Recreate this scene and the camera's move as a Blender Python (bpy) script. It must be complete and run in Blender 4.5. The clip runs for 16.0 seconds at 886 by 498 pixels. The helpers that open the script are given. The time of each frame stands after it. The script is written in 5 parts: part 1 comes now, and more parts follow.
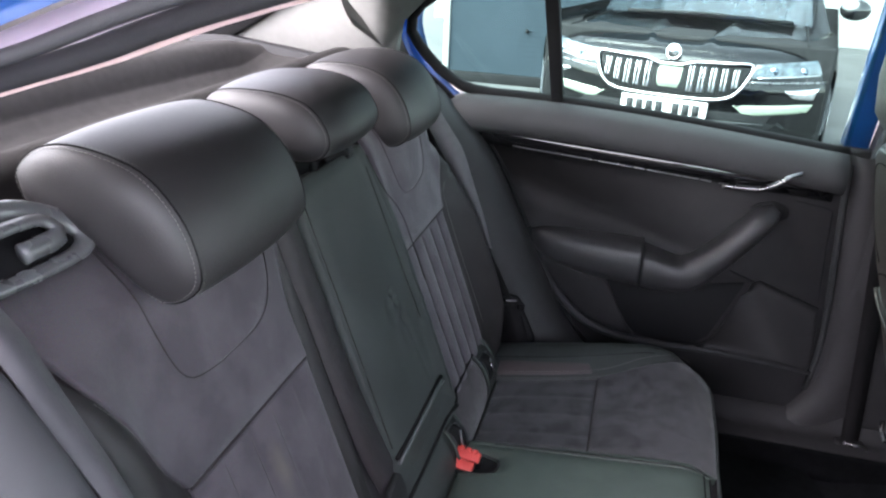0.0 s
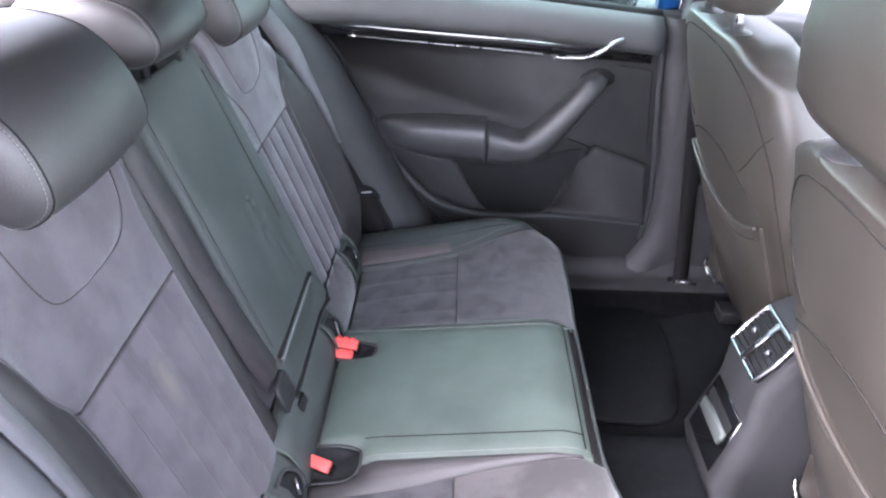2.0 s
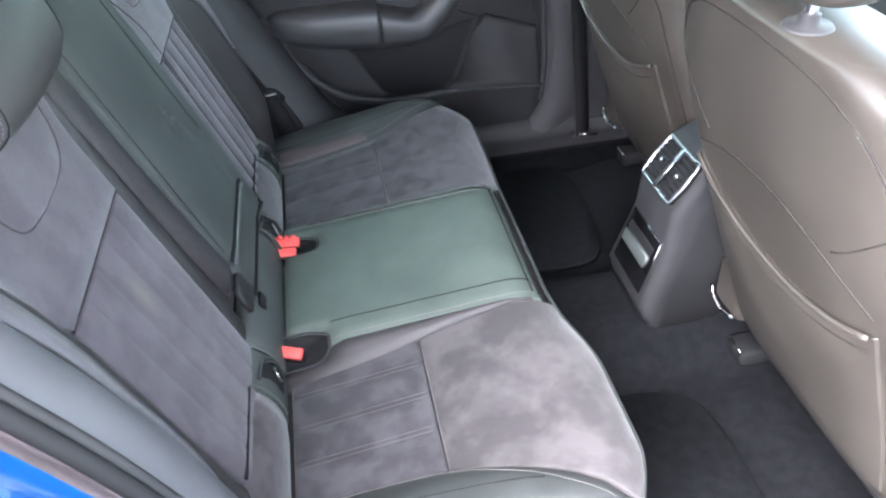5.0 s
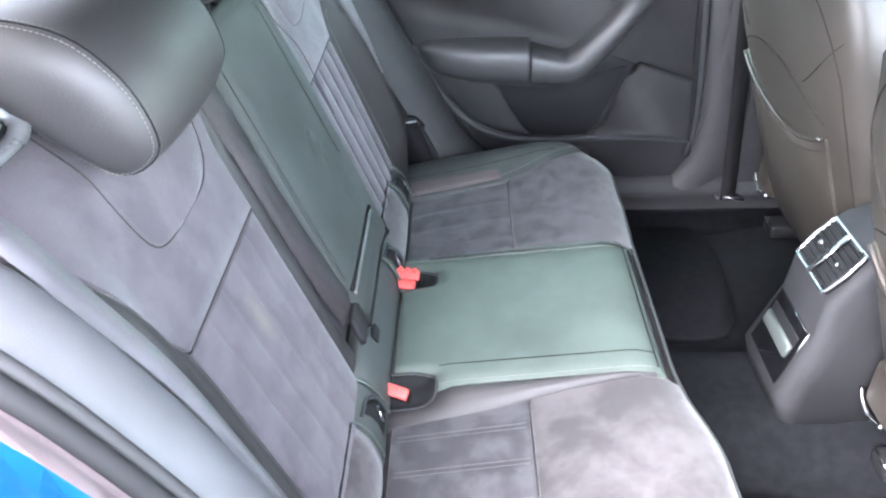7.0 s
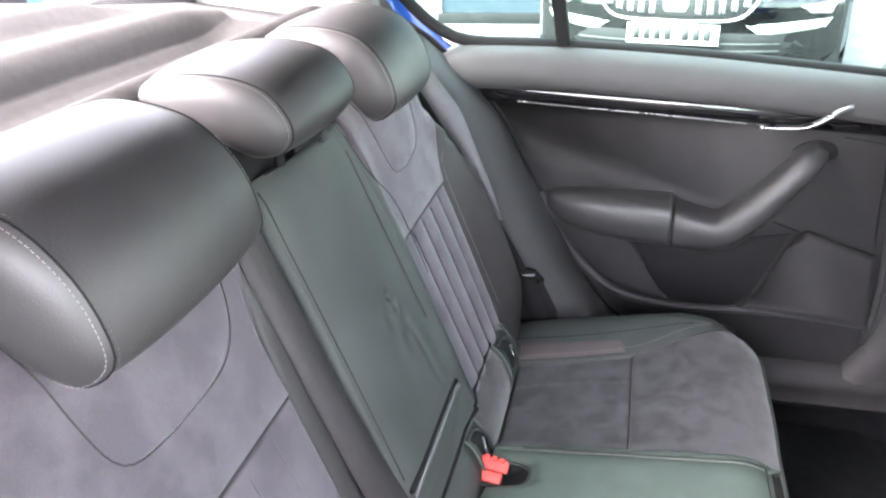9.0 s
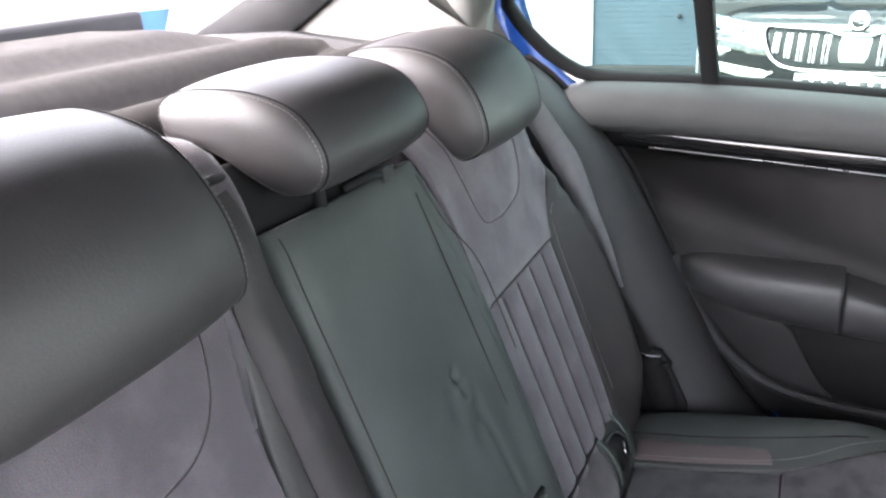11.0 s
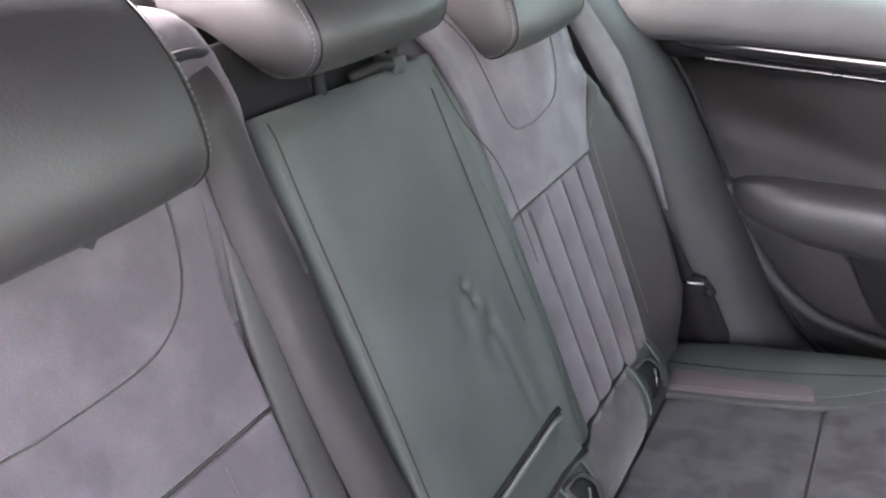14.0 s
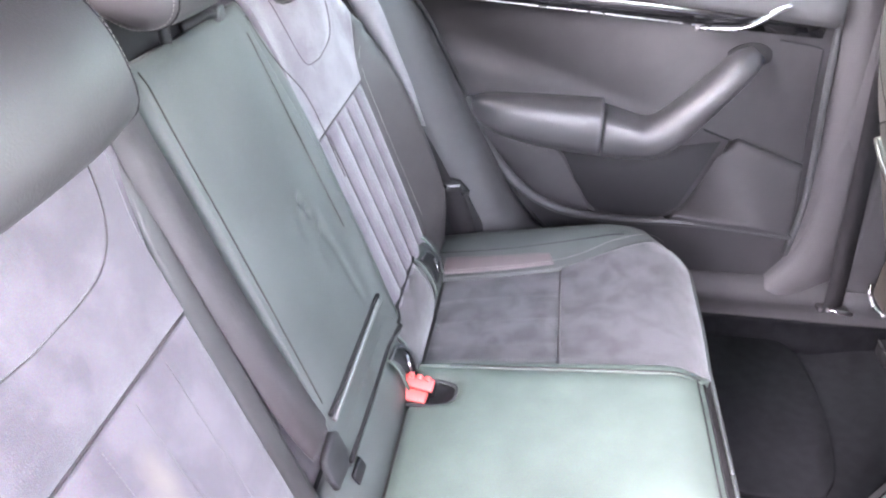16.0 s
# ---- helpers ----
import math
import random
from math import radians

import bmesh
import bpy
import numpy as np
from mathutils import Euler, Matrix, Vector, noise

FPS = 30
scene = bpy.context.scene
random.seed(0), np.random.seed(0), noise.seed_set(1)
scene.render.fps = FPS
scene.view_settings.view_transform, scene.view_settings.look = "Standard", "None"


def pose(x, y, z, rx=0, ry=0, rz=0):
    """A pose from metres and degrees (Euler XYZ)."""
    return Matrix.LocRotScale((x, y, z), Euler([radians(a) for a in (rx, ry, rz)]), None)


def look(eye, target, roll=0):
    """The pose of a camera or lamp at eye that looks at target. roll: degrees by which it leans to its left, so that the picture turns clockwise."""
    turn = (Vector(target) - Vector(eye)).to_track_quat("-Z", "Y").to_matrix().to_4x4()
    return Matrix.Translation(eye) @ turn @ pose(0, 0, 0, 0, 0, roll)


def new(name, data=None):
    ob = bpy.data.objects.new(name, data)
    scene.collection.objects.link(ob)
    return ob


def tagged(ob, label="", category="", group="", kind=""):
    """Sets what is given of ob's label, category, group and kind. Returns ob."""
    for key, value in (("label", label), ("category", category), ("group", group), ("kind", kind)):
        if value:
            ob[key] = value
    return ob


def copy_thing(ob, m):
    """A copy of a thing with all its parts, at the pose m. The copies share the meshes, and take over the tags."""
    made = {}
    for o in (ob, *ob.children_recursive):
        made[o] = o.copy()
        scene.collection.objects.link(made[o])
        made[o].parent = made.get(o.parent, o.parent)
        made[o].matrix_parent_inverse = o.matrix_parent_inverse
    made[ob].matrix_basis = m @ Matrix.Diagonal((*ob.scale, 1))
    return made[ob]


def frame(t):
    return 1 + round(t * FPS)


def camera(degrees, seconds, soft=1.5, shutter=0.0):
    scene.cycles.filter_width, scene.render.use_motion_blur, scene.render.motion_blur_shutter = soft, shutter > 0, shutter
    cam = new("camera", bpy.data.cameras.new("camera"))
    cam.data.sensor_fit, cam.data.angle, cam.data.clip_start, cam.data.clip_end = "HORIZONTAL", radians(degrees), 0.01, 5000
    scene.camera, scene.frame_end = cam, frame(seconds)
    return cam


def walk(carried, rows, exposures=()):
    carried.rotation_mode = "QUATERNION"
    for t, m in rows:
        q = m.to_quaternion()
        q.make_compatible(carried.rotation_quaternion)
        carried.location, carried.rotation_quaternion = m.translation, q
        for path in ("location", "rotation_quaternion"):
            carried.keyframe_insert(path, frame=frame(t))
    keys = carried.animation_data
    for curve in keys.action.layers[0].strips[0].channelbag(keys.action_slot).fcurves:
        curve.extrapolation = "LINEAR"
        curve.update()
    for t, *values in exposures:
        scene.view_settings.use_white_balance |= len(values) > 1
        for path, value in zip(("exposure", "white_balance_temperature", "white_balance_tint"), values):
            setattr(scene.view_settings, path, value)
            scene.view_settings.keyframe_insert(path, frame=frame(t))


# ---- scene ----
# ---- camera and its walk ----
cam = camera(60.68, 16.0, soft=2.3)
PATH = [
    (0, look((0.235, -0.943, 1.411), (0.0129, -0.0463, 1.0282), 2.83)),
    (0.5, look((0.235, -0.951, 1.413), (0.0478, -0.0628, 0.9942), 3.05)),
    (1, look((0.232, -0.964, 1.416), (0.0969, -0.0762, 0.9758), 3.24)),
    (1.5, look((0.232, -0.969, 1.410), (0.1570, -0.0899, 0.9390), 2.20)),
    (2, look((0.222, -0.972, 1.409), (0.2091, -0.1046, 0.9107), 1.32)),
    (2.5, look((0.211, -0.979, 1.410), (0.2581, -0.1250, 0.8919), 0.83)),
    (3, look((0.202, -0.990, 1.411), (0.2987, -0.1459, 0.8830), 0.32)),
    (3.5, look((0.191, -1.003, 1.406), (0.3314, -0.1746, 0.8632), -0.61)),
    (4, look((0.173, -1.027, 1.397), (0.3378, -0.2257, 0.8221), -1.99)),
    (4.2, look((0.164, -1.036, 1.398), (0.3264, -0.2490, 0.8031), -2.85)),
    (6.3, look((0.154, -1.012, 1.423), (0.1821, -0.2225, 0.8094), -1.89)),
    (6.5, look((0.151, -1.004, 1.417), (0.1666, -0.2072, 0.8130), -1.76)),
    (7, look((0.144, -0.973, 1.408), (0.1127, -0.1569, 0.8305), -2.06)),
    (7.5, look((0.146, -0.926, 1.401), (0.0473, -0.0947, 0.8541), -2.48)),
    (8, look((0.164, -0.867, 1.387), (0.0161, -0.0235, 0.8704), -2.72)),
    (8.5, look((0.193, -0.806, 1.403), (0.0103, 0.0519, 0.9231), -2.49)),
    (9, look((0.203, -0.758, 1.397), (-0.0283, 0.1061, 0.9491), -2.45)),
    (9.5, look((0.206, -0.698, 1.367), (-0.1336, 0.1654, 0.9931), -2.41)),
    (9.7, look((0.203, -0.676, 1.360), (-0.1521, 0.1858, 0.9978), -2.66)),
    (11.8, look((0.209, -0.499, 1.311), (-0.2704, 0.2895, 0.9252), -2.77)),
    (12, look((0.205, -0.488, 1.312), (-0.2995, 0.2894, 0.9354), -2.27)),
    (12.5, look((0.205, -0.469, 1.309), (-0.3442, 0.2866, 0.9517), -1.37)),
    (13, look((0.219, -0.464, 1.292), (-0.3325, 0.2803, 0.9144), -1.91)),
    (13.5, look((0.228, -0.473, 1.276), (-0.2897, 0.2753, 0.8611), -2.55)),
    (14, look((0.235, -0.502, 1.271), (-0.2399, 0.2529, 0.8183), -3.68)),
    (14.5, look((0.226, -0.548, 1.276), (-0.1938, 0.2225, 0.7963), -4.41)),
    (15, look((0.205, -0.584, 1.283), (-0.1400, 0.2110, 0.7844), -3.82)),
    (15.5, look((0.195, -0.626, 1.298), (-0.0247, 0.1970, 0.7751), -1.74)),
    (16, look((0.182, -0.690, 1.328), (0.0642, 0.1465, 0.7929), 0.61)),
]
walk(cam, PATH, exposures=[(0, 3.83, 6490, 21), (1, 4.66, 6330, 23), (1.5, 5.02, 6250, 23), (2, 5.22, 6230, 23), (3.5, 5.42, 6300, 20), (4, 5.05, 6200, 16), (4.2, 4.98, 6200, 15), (6.3, 5.20, 6120, 14), (6.5, 5.48, 6120, 14), (7, 5.72, 6180, 15), (7.5, 5.60, 6180, 17), (9, 5.50, 6800, 20), (9.7, 4.72, 6820, 20), (12.5, 4.94, 6860, 20), (13.5, 5.02, 6900, 21), (14, 5.40, 7020, 26), (14.5, 5.70, 7050, 27), (15, 6.08, 7030, 27), (16, 6.58, 6600, 28)])

# ---- world and sun ----
world = bpy.data.worlds.new("sky")
scene.world = world
world.use_nodes = True
wn = world.node_tree
sky = wn.nodes.new("ShaderNodeTexSky")
sky.sky_type, sky.sun_disc = "NISHITA", False
SUN_ELEV, SUN_TURN = radians(52), radians(237)
sky.sun_elevation, sky.sun_rotation = SUN_ELEV, SUN_TURN
wn.nodes["Background"].inputs["Strength"].default_value = 0.12
veil = wn.nodes.new("ShaderNodeHueSaturation")  # thin cloud takes the blue out of the sky
veil.inputs["Saturation"].default_value = 0.32
wn.links.new(sky.outputs["Color"], veil.inputs["Color"])
wn.links.new(veil.outputs["Color"], wn.nodes["Background"].inputs["Color"])
sun_data = bpy.data.lights.new("sun", "SUN")
sun_data.energy, sun_data.angle, sun_data.color = 1.75, radians(76), (1.0, 0.985, 0.975)
sun = new("sun", sun_data)
SUN_WAY = Vector((math.sin(SUN_TURN) * math.cos(SUN_ELEV), math.cos(SUN_TURN) * math.cos(SUN_ELEV), math.sin(SUN_ELEV)))
sun.rotation_euler = SUN_WAY.to_track_quat("Z", "Y").to_euler()

# ---- materials ----
def material(name, colour, rough=0.5, metal=0.0, vary=0.15, scale=30.0, bump=0.1, grain=400.0, colour2=None, coat=0.0, sheen=0.0, spec=0.5, patches=False, stain=None):
    """Principled surface with stains (large noise) and grain (fine noise and bump)."""
    m = bpy.data.materials.new(name)
    m.use_nodes = True
    n, l = m.node_tree.nodes, m.node_tree.links
    b = n["Principled BSDF"]
    co = n.new("ShaderNodeTexCoord")
    big = n.new("ShaderNodeTexNoise")
    big.inputs["Scale"].default_value, big.inputs["Detail"].default_value = scale, 5
    fine = n.new("ShaderNodeTexNoise")
    fine.inputs["Scale"].default_value, fine.inputs["Detail"].default_value = grain, 3
    l.new(co.outputs["Object"], big.inputs["Vector"])
    l.new(co.outputs["Object"], fine.inputs["Vector"])
    ramp = n.new("ShaderNodeValToRGB")
    c2 = colour2 or tuple(c * (1 - vary) for c in colour)
    ramp.color_ramp.elements[0].position, ramp.color_ramp.elements[1].position = 0.35, 0.65
    ramp.color_ramp.elements[0].color = (*c2, 1)
    ramp.color_ramp.elements[1].color = (*colour, 1)
    if patches:
        blot = n.new("ShaderNodeTexNoise")
        blot.inputs["Scale"].default_value, blot.inputs["Detail"].default_value, blot.inputs["Distortion"].default_value = scale * 0.7, 8, 0.6
        l.new(co.outputs["Object"], blot.inputs["Vector"])
        add = n.new("ShaderNodeMath")
        add.operation = "MULTIPLY_ADD"
        add.inputs[1].default_value, add.inputs[2].default_value = 1.1, -0.55
        l.new(blot.outputs["Fac"], add.inputs[0])
        tot = n.new("ShaderNodeMath")
        l.new(big.outputs["Fac"], tot.inputs[0])
        l.new(add.outputs["Value"], tot.inputs[1])
        l.new(tot.outputs["Value"], ramp.inputs["Fac"])
    else:
        l.new(big.outputs["Fac"], ramp.inputs["Fac"])
    mix = n.new("ShaderNodeMixRGB")
    mix.blend_type = "OVERLAY"
    mix.inputs["Fac"].default_value = min(0.5, vary)
    l.new(ramp.outputs["Color"], mix.inputs["Color1"])
    l.new(fine.outputs["Color"], mix.inputs["Color2"])
    last = mix
    if stain:
        (sx, sy, sz), reach, tone = stain
        off = n.new("ShaderNodeVectorMath")
        off.operation = "SUBTRACT"
        off.inputs[1].default_value = (sx, sy, sz)
        squash = n.new("ShaderNodeVectorMath")
        squash.operation = "MULTIPLY"
        squash.inputs[1].default_value = (1.0, 2.6, 1.0)
        size = n.new("ShaderNodeVectorMath")
        size.operation = "LENGTH"
        wob = n.new("ShaderNodeMath")
        wob.operation = "MULTIPLY_ADD"
        wob.inputs[1].default_value = reach * 1.6
        fall = n.new("ShaderNodeMapRange")
        fall.inputs["From Min"].default_value, fall.inputs["From Max"].default_value = reach * 1.9, reach * 0.9
        fall.inputs["To Max"].default_value = 0.5
        l.new(co.outputs["Object"], off.inputs[0])
        l.new(off.outputs["Vector"], squash.inputs[0])
        l.new(squash.outputs["Vector"], size.inputs[0])
        l.new(big.outputs["Fac"], wob.inputs[0])
        l.new(size.outputs["Value"], wob.inputs[2])
        l.new(wob.outputs["Value"], fall.inputs["Value"])
        last = n.new("ShaderNodeMixRGB")
        last.inputs["Color2"].default_value = (*tone, 1)
        l.new(fall.outputs["Result"], last.inputs["Fac"])
        l.new(mix.outputs["Color"], last.inputs["Color1"])
    l.new(last.outputs["Color"], b.inputs["Base Color"])
    rr = n.new("ShaderNodeMapRange")
    rr.inputs["To Min"].default_value, rr.inputs["To Max"].default_value = max(0.02, rough - 0.06), min(1, rough + 0.06)
    l.new(big.outputs["Fac"], rr.inputs["Value"])
    l.new(rr.outputs["Result"], b.inputs["Roughness"])
    b.inputs["Metallic"].default_value = metal
    b.inputs["Specular IOR Level"].default_value = spec
    b.inputs["Coat Weight"].default_value = coat
    b.inputs["Coat Roughness"].default_value = 0.03
    b.inputs["Sheen Weight"].default_value = sheen
    b.inputs["Sheen Roughness"].default_value = 0.4
    if bump:
        bp = n.new("ShaderNodeBump")
        bp.inputs["Strength"].default_value, bp.inputs["Distance"].default_value = bump, 0.001
        l.new(fine.outputs["Fac"], bp.inputs["Height"])
        l.new(bp.outputs["Normal"], b.inputs["Normal"])
    return m


def glass(name, tint=(0.76, 0.93, 0.88)):
    m = bpy.data.materials.new(name)
    m.use_nodes = True
    n, l = m.node_tree.nodes, m.node_tree.links
    n.remove(n["Principled BSDF"])
    out = n["Material Output"]
    clear, shine, mix = n.new("ShaderNodeBsdfTransparent"), n.new("ShaderNodeBsdfGlossy"), n.new("ShaderNodeMixShader")
    clear.inputs["Color"].default_value = (*tint, 1)
    m.use_transparent_shadow = True
    shine.inputs["Roughness"].default_value = 0.02
    mix.inputs["Fac"].default_value = 0.05
    l.new(clear.outputs["BSDF"], mix.inputs[1])
    l.new(shine.outputs["BSDF"], mix.inputs[2])
    l.new(mix.outputs["Shader"], out.inputs["Surface"])
    return m


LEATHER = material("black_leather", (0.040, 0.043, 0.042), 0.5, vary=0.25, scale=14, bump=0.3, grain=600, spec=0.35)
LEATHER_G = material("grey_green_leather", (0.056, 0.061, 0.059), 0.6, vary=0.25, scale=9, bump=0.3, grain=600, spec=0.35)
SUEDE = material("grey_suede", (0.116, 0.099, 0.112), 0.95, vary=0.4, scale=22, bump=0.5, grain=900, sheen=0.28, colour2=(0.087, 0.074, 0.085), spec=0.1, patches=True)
# Worn blotches; the base is also darkened for shade on the cushion.
SUEDE_WORN_DIM = material("worn_shaded_suede", (0.066, 0.062, 0.067), 0.95, vary=0.35, scale=27, bump=0.6, grain=900, sheen=0.25, colour2=(0.040, 0.0375, 0.041), spec=0.1, patches=True)
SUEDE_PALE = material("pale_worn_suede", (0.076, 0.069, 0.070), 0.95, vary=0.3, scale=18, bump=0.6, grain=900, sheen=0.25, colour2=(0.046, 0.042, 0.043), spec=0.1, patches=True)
STAINED = material("stained_suede", (0.116, 0.099, 0.112), 0.95, vary=0.4, scale=22, bump=0.5, grain=900, sheen=0.28, colour2=(0.087, 0.074, 0.085), spec=0.1, patches=True, stain=((-0.094, -0.320, 0.852), 0.040, (0.20, 0.165, 0.14)))
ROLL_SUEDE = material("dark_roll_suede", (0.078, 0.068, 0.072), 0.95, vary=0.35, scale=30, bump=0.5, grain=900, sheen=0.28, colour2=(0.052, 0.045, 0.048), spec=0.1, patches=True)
# Lit copy of LEATHER_G, paler and greener for the light on the cushion.
LEATHER_LIT = material("lit_green_leather", (0.072, 0.090, 0.077), 0.6, vary=0.3, scale=9, bump=0.3, grain=600, spec=0.4)
INSET = material("pinkish_leather", (0.085, 0.066, 0.067), 0.55, vary=0.25, scale=14, bump=0.3, grain=600, spec=0.35)
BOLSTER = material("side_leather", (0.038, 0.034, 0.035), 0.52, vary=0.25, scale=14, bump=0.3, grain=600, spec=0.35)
PLASTIC = material("black_plastic", (0.028, 0.0272, 0.029), 0.6, vary=0.2, scale=20, bump=0.5, grain=1300, spec=0.22)
PLASTIC_S = material("soft_grey_plastic", (0.036, 0.037, 0.039), 0.55, vary=0.15, scale=16, bump=0.5, grain=1300, spec=0.3)
BRUSHED = material("brushed_pale_metal", (0.062, 0.070, 0.066), 0.5, metal=0.0, vary=0.1, bump=0.05)
GLOSS = material("piano_black", (0.006, 0.006, 0.007), 0.08, vary=0.1, bump=0, coat=0.6)
SATIN = material("dark_satin_chrome", (0.36, 0.35, 0.36), 0.28, metal=1.0, vary=0.15, bump=0)
CHROME = material("chrome", (0.7, 0.7, 0.72), 0.2, metal=1.0, vary=0.1, bump=0)
GRIP = material("smooth_dark_plastic", (0.034, 0.034, 0.036), 0.42, vary=0.12, scale=16, bump=0.3, grain=1300, spec=0.6)
TRIM = material("soft_grey_trim", (0.066, 0.067, 0.069), 0.6, vary=0.12, scale=16, bump=0.5, grain=1300, spec=0.3)
PILLAR = material("dark_pillar_trim", (0.038, 0.036, 0.038), 0.55, vary=0.12, scale=16, bump=0.5, grain=1300, spec=0.35)
# Lit and shaded copies of the one side trim, near and far.
LIT_TRIM = material("lit_side_trim", (0.082, 0.081, 0.089), 0.55, vary=0.12, scale=16, bump=0.5, grain=1300, spec=0.35)
SHADED_TRIM = material("shaded_side_trim", (0.040, 0.040, 0.042), 0.55, vary=0.12, scale=16, bump=0.5, grain=1300, spec=0.35)
EDGE_SHINE = material("pale_edge_highlight", (0.10, 0.10, 0.10), 0.4, vary=0.12, bump=0.1)
# Base raised from black to grey for the sky the frame reflects.
BEZEL = material("sky_greyed_plastic", (0.13, 0.13, 0.135), 0.28, vary=0.1, bump=0.1, coat=0.3, spec=0.6)
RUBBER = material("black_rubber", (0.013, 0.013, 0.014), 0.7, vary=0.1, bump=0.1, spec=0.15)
CARPET = material("black_carpet", (0.0102, 0.0104, 0.0118), 1.0, vary=0.3, scale=50, bump=1.0, grain=900, spec=0.02)
SHELF = material("shelf_felt", (0.079, 0.075, 0.074), 0.95, vary=0.12, scale=60, bump=0.8, grain=900, spec=0.1)
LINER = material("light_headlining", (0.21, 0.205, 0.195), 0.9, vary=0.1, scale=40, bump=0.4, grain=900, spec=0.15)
BLUE = material("blue_paint", (0.007, 0.075, 0.26), 0.3, metal=0.2, vary=0.05, bump=0, coat=0.8)
# Rail copies of headlining and jamb, lightened where little light reaches.
RAIL_CLOTH = material("lightened_headlining_edge", (0.66, 0.58, 0.57), 0.9, vary=0.1, scale=40, bump=0.4, grain=900, spec=0.15)
RAIL_PAINT = material("lightened_jamb", (0.54, 0.49, 0.57), 0.35, vary=0.1, bump=0, coat=0.3)
JAMB = material("pinkish_jamb", (0.13, 0.105, 0.112), 0.4, vary=0.1, bump=0, coat=0.3)
RED = material("red_button", (0.72, 0.085, 0.075), 0.5, vary=0.1, bump=0.05)
LEATHER_H = material("headrest_leather", (0.038, 0.0345, 0.036), 0.48, vary=0.2, scale=14, bump=0.25, grain=500, spec=0.55)
SEATBACK = material("grey_brown_leather", (0.054, 0.046, 0.039), 0.40, vary=0.3, scale=8, bump=0.3, grain=600, spec=0.65)
# One webbing in three tones, coloured for the light each belt catches.
HALF_LIT_WEB = material("half_lit_belt_webbing", (0.056, 0.053, 0.061), 0.5, vary=0.2, scale=40, bump=0.6, grain=1600, spec=0.4, sheen=0.15)
LIT_WEB = material("lit_belt_webbing", (0.125, 0.118, 0.128), 0.42, vary=0.2, scale=40, bump=0.6, grain=1600, spec=0.6, sheen=0.35)
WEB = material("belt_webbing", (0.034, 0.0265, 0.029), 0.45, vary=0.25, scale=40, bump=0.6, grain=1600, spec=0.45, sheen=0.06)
PALE_THREAD = material("pale_thread", (0.20, 0.19, 0.18), 0.85, vary=0.15, bump=0)
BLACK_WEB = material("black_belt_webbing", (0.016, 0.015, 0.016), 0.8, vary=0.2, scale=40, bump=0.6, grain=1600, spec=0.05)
THREAD = material("grey_thread", (0.17, 0.16, 0.155), 0.85, vary=0.15, bump=0)
BLACKPAINT = material("black_paint", (0.004, 0.004, 0.005), 0.12, vary=0.1, bump=0, coat=1.0)
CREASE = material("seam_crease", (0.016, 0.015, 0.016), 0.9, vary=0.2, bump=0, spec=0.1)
SUEDE_SEAM = material("suede_seam", (0.060, 0.050, 0.053), 0.95, vary=0.3, bump=0, spec=0.1)
DULL_THREAD = material("dull_thread", (0.125, 0.112, 0.114), 0.9, vary=0.15, bump=0)
BROWN_CREASE = material("brown_seam", (0.030, 0.027, 0.025), 0.8, vary=0.2, bump=0, spec=0.1)
BRICK = material("grey_brown_brick", (0.13, 0.115, 0.108), 0.9, vary=0.3, scale=4, bump=0.6, grain=120)
LAMP_GLASS = material("headlamp_glass", (0.075, 0.10, 0.12), 0.12, vary=0.7, scale=22, bump=0, coat=1.0)
LAMP_CHROME = material("lamp_reflector", (0.16, 0.20, 0.25), 0.25, metal=1.0, vary=0.3, scale=40, bump=0)
# Pale base stands in for bright sky in the gloss grille cover.
COVER = material("pale_grille_cover", (0.24, 0.28, 0.22), 0.25, vary=0.1, bump=0, coat=0.6)
WHITE = material("white_plate", (0.62, 0.62, 0.60), 0.4, vary=0.03, bump=0)
INK = material("black_ink", (0.02, 0.02, 0.022), 0.9, bump=0)
TARMAC = material("tarmac", (0.09, 0.09, 0.092), 0.9, vary=0.35, scale=3, bump=0.8, grain=160)
CLAD = material("blue_grey_cladding", (0.030, 0.044, 0.056), 0.65, vary=0.12, scale=2, bump=0.05, spec=0.15)
PALE = material("pale_render", (0.40, 0.40, 0.39), 0.8, vary=0.08, scale=1.5, bump=0.2)
GREEN = material("green_board", (0.10, 0.36, 0.12), 0.6, vary=0.25, scale=2, bump=0.1)
GLASS = glass("window_glass", (0.80, 0.95, 0.90))
REAR_GLASS = glass("rear_window_glass", (0.94, 0.95, 0.94))

# ---- building blocks ----
def smooth(bm):
    for f in bm.faces:
        f.smooth = True
    return bm


def part(name, bm, mat, parent=None, label="", flat=False):
    if not flat:
        smooth(bm)
    me = bpy.data.meshes.new(name)
    bmesh.ops.recalc_face_normals(bm, faces=bm.faces)
    bm.to_mesh(me)
    bm.free()
    me.materials.append(mat)
    ob = new(name, me)
    if parent is not None:
        ob.parent = parent
    if label:
        ob["label"] = label
    return ob


def thing(name, label, category, group="", kind=""):
    return tagged(new(name), label, category, group, kind)


